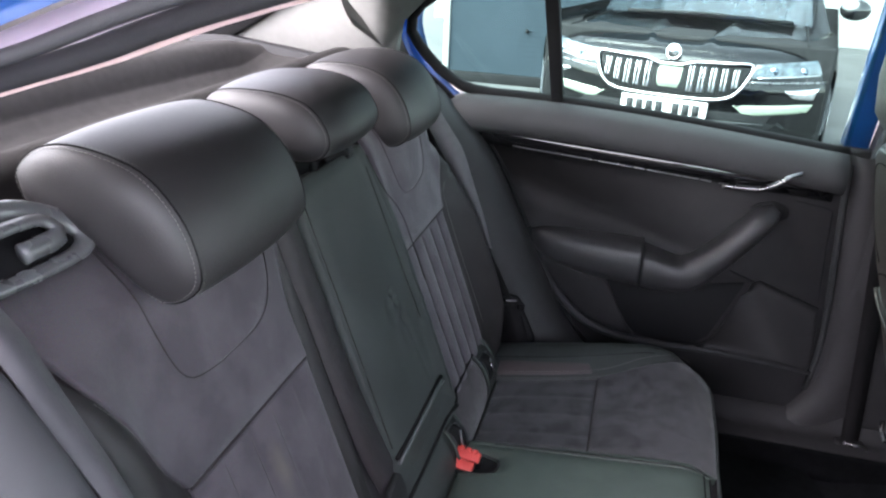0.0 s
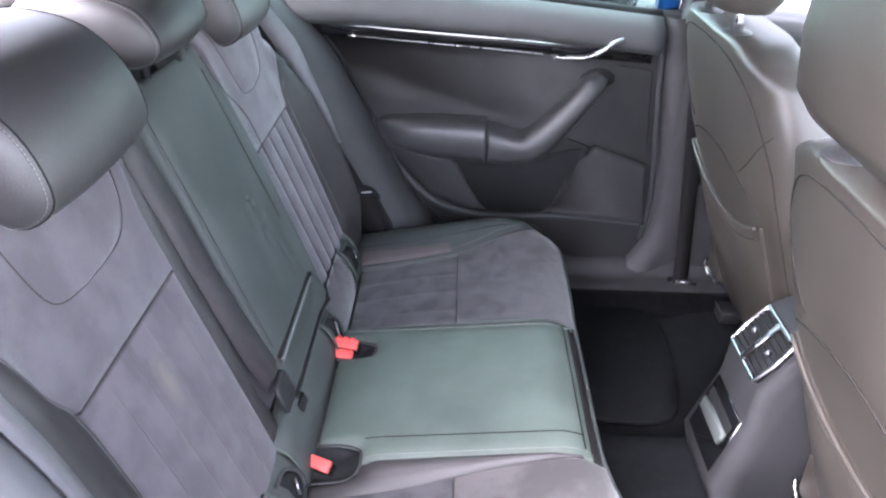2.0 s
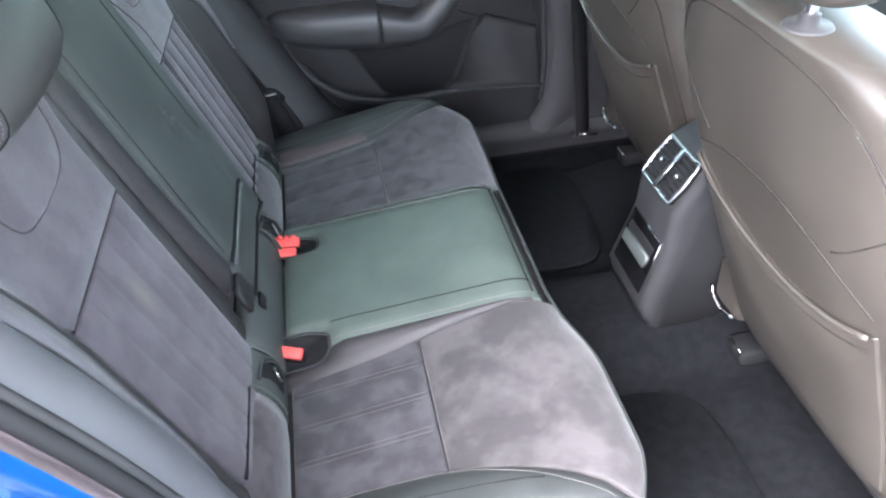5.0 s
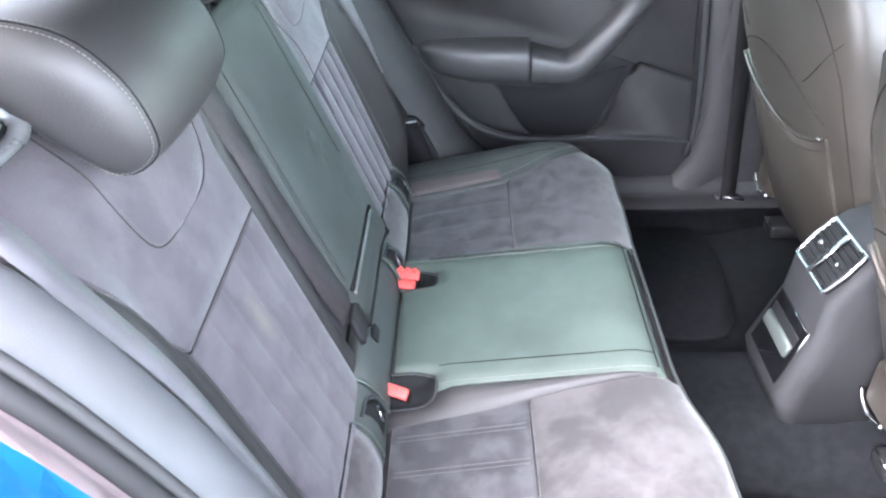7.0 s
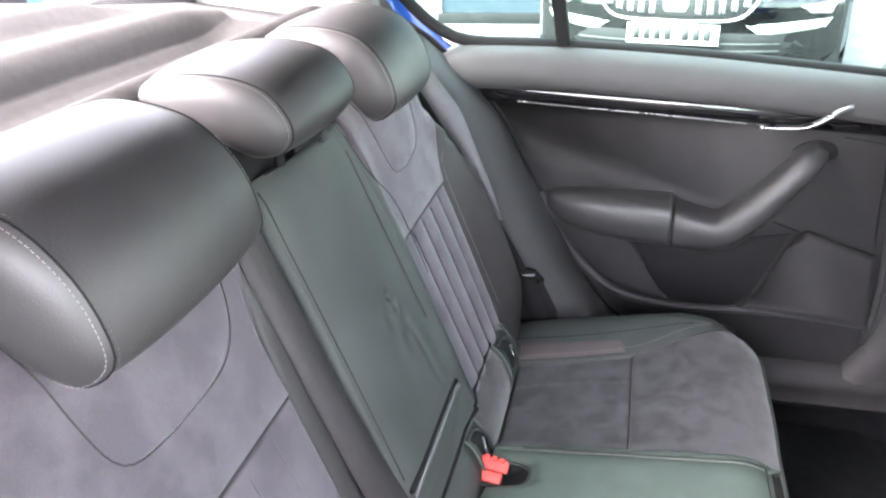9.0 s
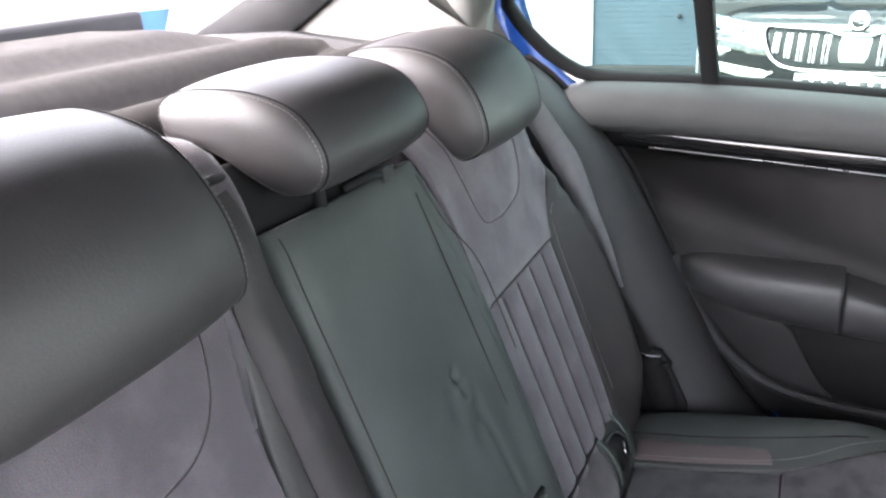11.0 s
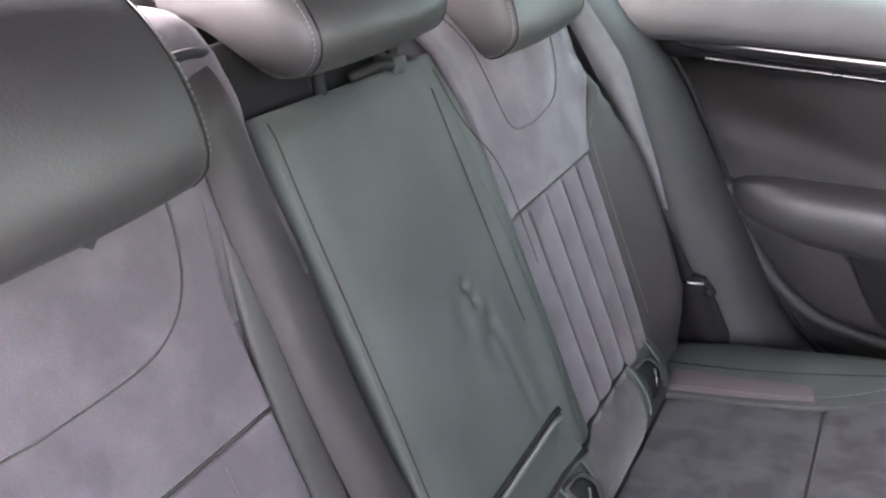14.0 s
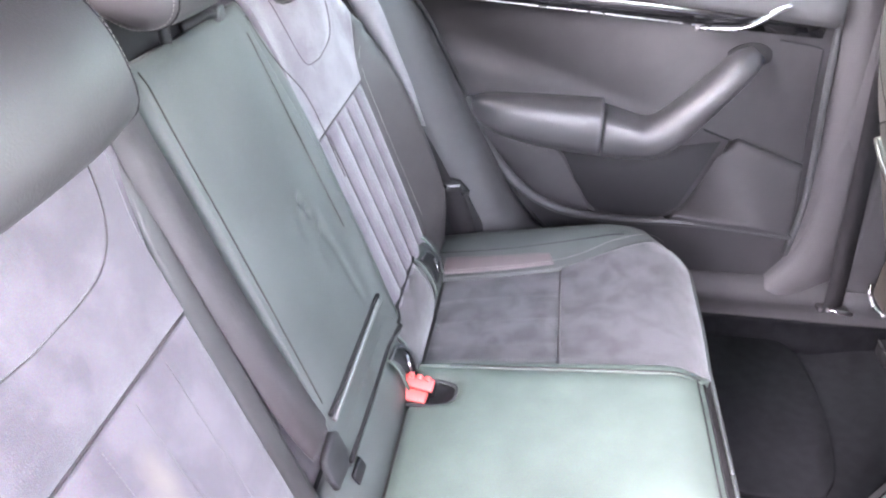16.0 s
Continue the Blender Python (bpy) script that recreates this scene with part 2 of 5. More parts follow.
def spline(pts, n):
    """n points spaced evenly along a Catmull-Rom curve through pts."""
    p = np.array(pts, float)
    if len(p) == 2:
        return [tuple(p[0] + (p[1] - p[0]) * i / (n - 1)) for i in range(n)]
    q = np.vstack([2 * p[0] - p[1], p, 2 * p[-1] - p[-2]])
    fine = []
    for i in range(1, len(q) - 2):
        for t in np.linspace(0, 1, 24, endpoint=False):
            a, b, c, d = q[i - 1:i + 3]
            fine.append(0.5 * (2 * b + (c - a) * t + (2 * a - 5 * b + 4 * c - d) * t * t + (3 * b - a - 3 * c + d) * t ** 3))
    fine = np.array(fine + [p[-1]])
    s = np.r_[0, np.cumsum(np.linalg.norm(np.diff(fine, axis=0), axis=1))]
    return [tuple(np.interp(u, s, fine[:, j]) for j in range(p.shape[1])) for u in np.linspace(0, s[-1], n)]


def grid(rows, closed=False):
    """A skin through rows of points of equal length."""
    bm = bmesh.new()
    vs = [[bm.verts.new(p) for p in r] for r in rows]
    n = len(rows[0])
    for a, b in zip(vs, vs[1:]):
        for i in range(n if closed else n - 1):
            bm.faces.new((a[i], a[(i + 1) % n], b[(i + 1) % n], b[i]))
    return bm, vs


def loft(rings):
    """A closed skin through closed rings, capped at both ends."""
    bm, vs = grid(rings, True)
    bm.faces.new(vs[0][::-1])
    bm.faces.new(vs[-1])
    return bm


def pairs_of(pts, n):
    """n points along a Catmull-Rom curve, evenly by number, not by length."""
    p = np.array(pts, float)
    q = np.vstack([2 * p[0] - p[1], p, 2 * p[-1] - p[-2]])
    out = []
    for u in np.linspace(0, len(p) - 1, n):
        i = min(int(u), len(p) - 2)
        t = u - i
        a, b, c, d = q[i:i + 4]
        out.append(tuple(0.5 * (2 * b + (c - a) * t + (2 * a - 5 * b + 4 * c - d) * t * t + (3 * b - a - 3 * c + d) * t ** 3)))
    return out


def patch(left, right, place, puff=0.006, skirt=0.02, nu=14, nv=18, power=4.0, fold=None, paired=False):
    """An upholstered panel between two side curves (pairs of surface coordinates), puffed in the middle, its rim sunk by skirt."""
    L, R = (pairs_of(left, nv), pairs_of(right, nv)) if paired else (spline(left, nv), spline(right, nv))
    for side in (L, R):
        if nv > 7:
            side[1] = tuple(p + (q - p) * 0.12 for p, q in zip(side[0], side[1]))
            side[-2] = tuple(p + (q - p) * 0.12 for p, q in zip(side[-1], side[-2]))
    rows = []
    for j in range(-1, nv + 1):
        jj = min(max(j, 0), nv - 1)
        row = []
        for i in range(-1, nu + 1):
            ii = min(max(i, 0), nu - 1)
            s, v = ii / (nu - 1), jj / (nv - 1)
            if nu > 7:
                s = 0.006 if i == 1 else 0.994 if i == nu - 2 else s
            a = L[jj][0] + (R[jj][0] - L[jj][0]) * s
            b = L[jj][1] + (R[jj][1] - L[jj][1]) * s
            h = puff * (1 - abs(2 * s - 1) ** power) * (1 - abs(2 * v - 1) ** power)
            if fold:
                h += fold(s, v)
            if i != ii or j != jj:
                h = -skirt
            row.append(place(a, b, h))
        rows.append(row)
    return grid(rows)[0]


def tube(pts, r, n=8, flat=1.0, closed=False):
    """A round rod along points."""
    p = [Vector(q) for q in pts]
    rings, up, radius = [], Vector((0.0123, 0.031, 1)), r
    for i, c in enumerate(p):
        t = (p[(i + 1) % len(p)] - p[i - 1]) if closed else (p[min(i + 1, len(p) - 1)] - p[max(i - 1, 0)])
        t.normalize()
        if abs(t.dot(up)) > 0.95:
            up = Vector((1, 0.02, 0.1))
        a = t.cross(up).normalized()
        b = a.cross(t).normalized()
        up = b
        r = radius[i] if isinstance(radius, list) else radius
        rings.append([c + a * r * math.cos(k * 2 * math.pi / n) + b * r * flat * math.sin(k * 2 * math.pi / n) for k in range(n)])
    if closed:
        rings.append(rings[0])
        return grid(rings, True)[0]
    return loft(rings)


def slab(outline, place, depth, bevel=0.003, seg=2):
    """An extruded outline (pairs of surface coordinates) of that depth behind the surface, with rounded edges."""
    bm = bmesh.new()
    top = [bm.verts.new(place(a, b, 0)) for a, b in outline]
    low = [bm.verts.new(place(a, b, -depth)) for a, b in outline]
    n = len(top)
    f = bm.faces.new(top)
    bm.faces.new(low[::-1])
    for i in range(n):
        bm.faces.new((top[i], low[i], low[(i + 1) % n], top[(i + 1) % n]))
    if bevel:
        bmesh.ops.bevel(bm, geom=list(f.edges), offset=bevel, segments=seg, affect="EDGES", profile=0.5)
    return bm


def box(x0, x1, y0, y1, z0, z1, bevel=0.003, seg=2):
    bm = bmesh.new()
    bmesh.ops.create_cube(bm, size=1, matrix=Matrix.Translation(((x0 + x1) / 2, (y0 + y1) / 2, (z0 + z1) / 2)) @ Matrix.Diagonal((x1 - x0, y1 - y0, z1 - z0, 1)))
    if bevel:
        bmesh.ops.bevel(bm, geom=list(bm.edges), offset=bevel, segments=seg, affect="EDGES", profile=0.5)
    return bm


def stitches(pts, r=0.0005, dash=0.003, gap=0.0016):
    """A seam's thread: short dashes along points."""
    p = np.array(pts, float)
    s = np.r_[0, np.cumsum(np.linalg.norm(np.diff(p, axis=0), axis=1))]
    bm = bmesh.new()
    at = lambda u: np.array([np.interp(u, s, p[:, j]) for j in range(3)])
    u = 0.0
    while u + dash < s[-1]:
        a, b = at(u), at(u + dash)
        d = Vector(b - a).normalized()
        q = d.orthogonal().normalized()
        w = d.cross(q)
        ra = [bm.verts.new(Vector(a) + q * r * math.cos(k * 1.5708) + w * r * math.sin(k * 1.5708)) for k in range(4)]
        rb = [bm.verts.new(Vector(b) + q * r * math.cos(k * 1.5708) + w * r * math.sin(k * 1.5708)) for k in range(4)]
        for k in range(4):
            bm.faces.new((ra[k], ra[(k + 1) % 4], rb[(k + 1) % 4], rb[k]))
        u += dash + gap
    return bm


def ribbon(pts, sides, thick=0.0016, n=40):
    """A strap along points, its half width given at each point as a vector."""
    c, w = np.array(spline(pts, n)), np.array(spline(sides, n))
    t = np.gradient(c, axis=0)
    nn = np.cross(t, w)
    nn /= np.linalg.norm(nn, axis=1)[:, None]
    rings = [[tuple(c[i] - w[i] - nn[i] * thick / 2), tuple(c[i] + w[i] - nn[i] * thick / 2), tuple(c[i] + w[i] + nn[i] * thick / 2), tuple(c[i] - w[i] + nn[i] * thick / 2)] for i in range(n)]
    return loft(rings)


def strip(rows):
    """A ruled band through rows of points, 4 mm thick."""
    bm, vs = grid(rows)
    bmesh.ops.solidify(bm, geom=list(bm.faces), thickness=0.004)
    return bm


def step(v, a, b):
    t = min(max((v - a) / (b - a), 0), 1)
    return t * t * (3 - 2 * t)


# ---- rear bench: shared surfaces ----
def back(y, z, h=0.0):
    """The face of the backrest, leaning back; h stands out from it."""
    a = abs(y)
    k = 0.04 * step(a, 0.455, 0.535) * step(z, 0.55, 0.68) * (1 - step(z, 0.98, 1.15))
    slim = 0.042 * step(z, 0.80, 1.05)
    k -= 0.07 * (step(a, 0.52 - slim, 0.565 - slim) if y > 0 else step(a, 0.535, 0.58))
    k += (0.012 if y > 0 else 0.0) * (1 - step(abs(a - 0.165), 0.0, 0.05))
    k -= 0.03 * step(z, 1.08, 1.17)
    h += k
    return (0.222 - 0.37 * z + 0.938 * h, y, z + 0.347 * h)


WELLS = ((0.037, 0.100), (0.041, -0.160))


def front(y):
    """Where the cushion's front edge lies; the near half bulges further."""
    a = abs(y)
    return 0.452 + (0.032 if y < 0 else 0.006) * step(a, 0.13, 0.32) - 0.052 * step(a, 0.45, 0.62)


def ahead(y, x):
    """Moves the forward part of the cushion out to its front edge."""
    return x + (front(y) - 0.452) * step(x, 0.24, 0.45)


def seat(y, x, h=0.0):
    """The top of the cushion; h stands out from it."""
    a = abs(y)
    mid = 1 - step(a, 0.15, 0.21)
    z = (0.54 + 0.165 * x) * (1 - mid) + (0.578 + 0.095 * x) * mid
    z += 0.028 * step(a, 0.40, 0.52) * (1 - step(x, 0.30, 0.46)) - 0.05 * step(a, 0.53, 0.60)
    over = max(0, x - front(y) + 0.072)
    z -= 6.0 * over * over
    for wx, wy in WELLS:
        z -= 0.032 * math.exp(-(((x - wx) / 0.054) ** 4) - ((y - wy) / 0.027) ** 4)
    return (x, y, z + h)


def bench():
    rear = thing("rear_bench_seat", "grey suede and black leather rear seat back, split in three", "rear seat")
    prof = [(0.01, 0.55), (-0.135, 1.0), (-0.195, 1.125), (-0.225, 1.148), (-0.275, 1.135), (-0.25, 1.0), (-0.1, 0.55)]
    rings = []
    for y in np.linspace(-0.58, 0.58, 40):
        e = step(abs(y), 0.50, 0.58)
        dip = 0.03 * (1 - step(abs(y - 0.025), 0.105, 0.12))
        rings.append([(-0.13 + (x + 0.13) * (1 - 0.3 * e) - 0.022 - 0.02 * e, y, 0.8 + (z - 0.8) * (1 - 0.10 * e) - dip * step(z, 1.0, 1.12)) for x, z in spline(prof + [prof[0]], 40)[:-1]])
    part("shell", loft(rings), SUEDE, rear)
    for s in (-1, 1):
        c = lambda pts: [(s * y, z) for y, z in pts]
        zq = 0.908 if s > 0 else 0.922
        yoke = c([(0.192, zq), (0.188, 1.0), (0.168, 1.07), (0.15, 1.15)]), (c([(0.448, zq), (0.478, 0.968), (0.522, 1.06), (0.55, 1.15)]) if s < 0 else [(0.448, zq), (0.474, 0.968), (0.500, 1.04), (0.525, 1.15)])
        part("yoke", patch(*yoke, back, 0.004, 0.008, 24, 24, 6), SUEDE, rear)
        part("yoke_seam", tube([back(s * y, zq - 0.002, -0.0012) for y in np.linspace(0.194, 0.447, 20)], 0.0018, 8), SUEDE_SEAM, rear, "dark sewn crease")

        def pleats(u, v):
            q = (u * 5) % 1
            return (0.0075 if s > 0 else 0.0010) * (abs(math.sin(math.pi * q)) ** 0.4 - 1)
        part("pleated_panel", patch(c([(0.206, 0.60), (0.20, 0.7), (0.193, zq - 0.004)]), c([(0.438, 0.60), (0.447, 0.7), (0.448, zq - 0.004)]), back, 0.004, 0.008, nu=81, nv=20, power=8, fold=pleats), SUEDE if s > 0 else STAINED, rear, "" if s > 0 else "pleated suede panel with a pale brown stain")
        u_l, u_r = c([(0.30, 0.984), (0.262, 0.995), (0.245, 1.06), (0.22, 1.145)]), c([(0.33, 0.984), (0.395, 0.998), (0.43, 1.05), (0.435, 1.145)])
        if s < 0:
            u_l, u_r = [(-0.335, 0.994), (-0.25, 1.0), (-0.207, 1.045), (-0.19, 1.145)], [(-0.345, 0.994), (-0.398, 1.006), (-0.414, 1.06), (-0.417, 1.145)]
        part("u_panel", patch(u_l, u_r, lambda a, b, h: back(a, b, h + 0.0030), 0.004, 0.004, 18, 24, 4), SUEDE, rear)
        part("u_seam", tube([back(a, b, 0.0042) for a, b in spline(u_l[::-1] + u_r, 50)], 0.0008, 6), SUEDE_SEAM, rear, "dark sewn crease")
        for q in range(1, 5):
            if s > 0:
                part("pleat_crease", tube([back(s * (0.203 - 0.009 * v + (0.24 + 0.012 * v) * q / 5), 0.61 + (zq - 0.618) * v, 0.0008) for v in np.linspace(0, 1, 20)], 0.0008, 6), SUEDE_SEAM, rear, "dark sewn crease")
            part("pleat_stitching", stitches([back(s * (0.203 - 0.009 * v + (0.24 + 0.012 * v) * q / 5 + 0.004), 0.64 + (zq - 0.648) * v, 0.0035 if s > 0 else 0.004) for v in np.linspace(0, 1, 20)], 0.0004), DULL_THREAD, rear, "fine stitched seam")
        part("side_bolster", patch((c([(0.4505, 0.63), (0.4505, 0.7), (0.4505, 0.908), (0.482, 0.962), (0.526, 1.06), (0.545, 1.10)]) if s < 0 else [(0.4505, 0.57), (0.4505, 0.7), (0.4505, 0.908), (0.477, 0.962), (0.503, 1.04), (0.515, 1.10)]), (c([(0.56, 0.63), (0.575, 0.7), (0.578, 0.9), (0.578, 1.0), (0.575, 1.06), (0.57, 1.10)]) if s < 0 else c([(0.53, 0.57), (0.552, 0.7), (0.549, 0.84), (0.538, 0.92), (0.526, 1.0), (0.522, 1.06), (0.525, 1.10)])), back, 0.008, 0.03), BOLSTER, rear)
        part("bolster_stitching", stitches([back(y, z, 0.004) for y, z in spline(c([(0.459, 0.66), (0.458, 0.905), (0.486, 0.962), (0.53, 1.055) if s < 0 else (0.507, 1.03)]), 60)]), THREAD, rear, "pale stitched seam")
        # The near strip takes dark side leather to hold the shade there.
        part("inner_strip", patch(c([(0.162, 0.63), (0.162, 0.75), (0.15, 0.95), (0.132, 1.10)]), c([(0.2, 0.63), (0.195, 0.75), (0.188, 0.93), (0.150, 1.10)]), (lambda a, b, h: back(a, b, h - (0.0 if a > 0 else 0.004))), 0.004, 0.012, nu=6), LEATHER_G if s > 0 else BOLSTER, rear)
    dents = [(0.056, 0.894, 0.0055, 0.006), (0.064, 0.878, 0.006, 0.006), (0.050, 0.884, 0.006, -0.003), (0.038, 0.874, 0.014, 0.004), (0.078, 0.845, 0.009, 0.004), (0.066, 0.83, 0.016, 0.004), (0.02, 0.80, 0.03, 0.003)]

    def creases(a, b, h):
        for y, z, r, deep in dents:
            h -= deep * math.exp(-((a - y) ** 2 + 0.7 * (b - z) ** 2) / (r * r))
        h -= 0.0022 * math.exp(-((a - 0.086 + 0.10 * (b - 0.80)) / 0.007) ** 2) * (1 - step(abs(b - 0.80), 0.03, 0.09))
        return back(a, b, h + 0.010)
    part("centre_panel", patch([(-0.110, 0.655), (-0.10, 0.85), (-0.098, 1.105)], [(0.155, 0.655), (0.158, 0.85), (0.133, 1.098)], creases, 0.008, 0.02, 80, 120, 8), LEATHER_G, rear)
    for pts, lift in (([(-0.094, 1.098), (-0.096, 1.04), (-0.096, 0.96), (-0.097, 0.86), (-0.100, 0.73)], 0.0155), ([(0.118, 1.07), (0.122, 0.98), (0.127, 0.82)], 0.0182), ([(0.131, 1.085), (0.144, 1.027), (0.1725, 0.972), (0.183, 0.93), (0.186, 0.86)], 0.0165)):
        part("panel_seam", tube([back(y, z, lift) for y, z in spline(pts, 30)], 0.0008, 6), BROWN_CREASE, rear, "dark sewn crease")
    rings = []
    for y in np.linspace(-0.225, -0.087, 16):
        e = 1 - 0.30 * step(abs(y + 0.156), 0.045, 0.069)
        rings.append([(-0.245 + (x + 0.245) * (1 - (1 - e) * step(z, 1.0, 1.1)), y, 1.07 + (z - 1.07) * (e if z > 1.07 else 1)) for x, z in spline([(-0.150, 0.98), (-0.172, 1.06), (-0.184, 1.115), (-0.198, 1.155), (-0.222, 1.182), (-0.255, 1.189), (-0.288, 1.173), (-0.292, 0.98)], 22)])
    part("belt_shoulder", loft(rings), SUEDE, rear, "suede shoulder with the belt outlet")
    # Highlight along the flap's edge, drawn as a pale rod.
    part("flap_edge", tube([back(y, 0.706, 0.0190) for y in np.linspace(-0.100, 0.128, 12)], 0.0032, 8), EDGE_SHINE, rear, "pale rod for the highlight on the flap's edge")
    # Dark rods paint the shade in the gaps around the flap.
    part("flap_gap_shade", tube([back(y, 0.713, 0.0175) for y in np.linspace(-0.100, 0.130, 12)], 0.0034, 8), CREASE, rear, "dark rod for the shade above the flap")
    part("flap_gap_shade", tube([back(y, 0.648, 0.0130) for y in np.linspace(-0.104, 0.15, 12)], 0.004, 8), CREASE, rear, "dark rod for the shade below the flap")
    part("armrest_flap", patch([(-0.104, 0.64), (-0.102, 0.707)], [(0.15, 0.64), (0.132, 0.707)], lambda a, b, h: back(a, b, h + 0.012), 0.002, 0.02, 12, 8, 8), LEATHER_G, rear, "leather-covered lower flap of the armrest")
    for s in (-1, 1):
        c = lambda pts: [(s * y, z) for y, z in pts]
        if s < 0:
            shoulder = lambda y, u, h: (-0.206 - 0.7 * u + 0.7 * h, y, 1.153 + 0.7 * u + 0.7 * h)
            rim = spline([(-0.56, 0.0), (-0.50, -0.004), (-0.45, -0.004), (-0.432, 0.006), (-0.436, 0.022), (-0.462, 0.046), (-0.50, 0.058), (-0.56, 0.062)], 24)
            part("grab_recess", slab(rim, lambda a, b, h: shoulder(a, b, h - 0.004), 0.03, 0.004), RUBBER, rear, "black release handle recess")
            part("recess_frame", tube([shoulder(a, b, 0.0) for a, b in rim], 0.0095, 12, flat=0.6), BEZEL, rear, "black plastic frame")
            part("release_handle", tube(spline([shoulder(-0.55, 0.040, 0.004), shoulder(-0.475, 0.036, 0.006), shoulder(-0.458, 0.026, 0.006), shoulder(-0.462, 0.014, 0.006), shoulder(-0.50, 0.014, 0.004)], 20), 0.009, 10, flat=0.6), BEZEL, rear, "grey plastic release handle")
    part("centre_bezel", slab([(-0.10, 1.088), (0.135, 1.082), (0.122, 1.163), (-0.10, 1.166)], lambda a, b, h: back(a, b, h - 0.004), 0.085, 0.004), RUBBER, rear, "black strip under the centre headrest")
    part("release_lever", tube(spline([(-0.188, 0.030, 1.105), (-0.176, 0.060, 1.110), (-0.176, 0.085, 1.104)], 12), 0.005, 8), RUBBER, rear, "black headrest release lever")
    part("release_block", box(-0.196, -0.170, 0.080, 0.100, 1.096, 1.114, 0.003), PLASTIC_S, rear, "grey plastic release button")
    cush = thing("rear_cushion", "grey suede rear bench cushion with green-grey leather centre", "seat cushion")
    rings = []
    for y in np.linspace(-0.60, 0.60, 41):
        lim = front(y)
        top = [(x, seat(y, x)[2] - 0.010) for x in np.linspace(0.0, lim, 16)]
        pts = top + [(lim + 0.004, seat(y, lim)[2] - 0.04), (lim - 0.02, 0.46), (lim - 0.05, 0.40), (0.0, 0.40)]
        rings.append([(x, y, z) for x, z in pts])
    part("base", loft(rings), BOLSTER, cush)
    for s in (-1, 1):
        c = lambda pts: [(s * y, x) for y, x in pts]
        part("suede_front", patch(c([(0.178, 0.235), (0.176, 0.34), (0.172, 0.450)]), c([(0.440, 0.235), (0.478, 0.33), (0.535, 0.450)]), lambda a, b, h: seat(a, ahead(a, b), h), 0.008, 0.012, 26, 24), SUEDE_WORN_DIM if s > 0 else SUEDE_PALE, cush, "" if s > 0 else "paler worn suede with dark smudges")
        part("suede_rear", patch(c([(0.178, 0.03), (0.178, 0.231)]), c([(0.425, 0.03), (0.437, 0.231)]), seat, 0.006, 0.012, fold=lambda u, v: 0.003 * math.sin(math.pi * ((u * 4) % 1)) ** 0.5 - 0.003, nu=49), SUEDE_WORN_DIM, cush)
        part("cross_crease", tube([seat(s * y, 0.233, 0.0005) for y in np.linspace(0.182, 0.436, 30)], 0.0010, 6), SUEDE_SEAM, cush, "dark sewn crease")
        for q in (1, 2, 3):
            for e in (-0.004, 0.004) if s < 0 else ():
                part("pleat_stitching", stitches([seat(s * (0.178 + 0.25 * q / 4 + e), x, 0.0052) for x in np.linspace(0.04, 0.225, 30)], 0.0005), DULL_THREAD, cush, "pale double seam")
        part("side_bolster", patch(c([(0.43, 0.0), (0.442, 0.228), (0.482, 0.33), (0.54, 0.447)]), c([(0.575, 0.0), (0.58, 0.2), (0.583, 0.3), (0.565, 0.447)]), lambda a, b, h: seat(a, ahead(a, b), h), 0.010, 0.02), LEATHER, cush)
        if s > 0:
            part("bolster_inset", patch([(0.437, 0.025), (0.440, 0.13), (0.447, 0.22)], [(0.470, 0.025), (0.472, 0.13), (0.474, 0.21)], lambda a, b, h: seat(a, b, h + 0.0065), 0.004, 0.008, 8, 16, 4), INSET, cush, "pinkish leather inset beside the suede")
        part("bolster_seam", tube([seat(s * y, x, 0.0095) for y, x in spline([(0.478, 0.01), (0.480, 0.14), (0.492, 0.26), (0.505, 0.34)], 24)], 0.0009, 6), CREASE, cush, "dark sewn crease")
        part("bolster_stitching", stitches([seat(s * y, x, 0.008) for y, x in spline([(0.438, 0.01), (0.450, 0.22), (0.488, 0.32), (0.54, 0.42)], 40)], 0.0005), THREAD, cush, "pale stitched seam")
        part("front_welt", tube([seat(s * y, front(s * y), -0.001) for y in np.linspace(0.0, 0.565, 40)], 0.0032, 6), LEATHER, cush)
    part("centre_panel", patch([(-0.165, 0.03), (-0.165, 0.3), (-0.168, 0.435)], [(0.15, 0.03), (0.15, 0.3), (0.15, 0.435)], seat, 0.009, 0.02, 60, 56, 8), LEATHER_LIT, cush)
    part("centre_border_far", patch([(0.153, 0.03), (0.153, 0.435)], [(0.175, 0.03), (0.175, 0.45)], seat, 0.003, 0.012, 5, 20), LEATHER_LIT, cush)
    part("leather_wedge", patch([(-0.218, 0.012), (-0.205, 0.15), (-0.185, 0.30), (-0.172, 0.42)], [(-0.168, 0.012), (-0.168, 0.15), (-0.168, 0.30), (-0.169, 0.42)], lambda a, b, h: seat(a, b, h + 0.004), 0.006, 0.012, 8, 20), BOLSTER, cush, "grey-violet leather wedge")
    part("border_seam", tube([seat(0.1515, x, 0.0045) for x in np.linspace(0.075, 0.43, 30)], 0.0012, 6), CREASE, cush, "dark sewn crease")
    part("border_seam", tube([seat(-0.132, x, 0.0095) for x in np.linspace(0.10, 0.425, 30)], 0.0008, 6), CREASE, cush, "dark sewn crease")
    part("wedge_stitching", stitches([seat(-0.163, x, 0.008) for x in np.linspace(0.09, 0.42, 40)]), THREAD, cush, "pale double seam")
    for x, r in ((0.424, 0.0011), (0.435, 0.0014)):
        part("front_piping", tube([seat(y, x, 0.0065 if x < 0.43 else 0.003) for y in np.linspace(-0.158, 0.148, 30)], r, 6), CREASE, cush, "dark sewn crease")
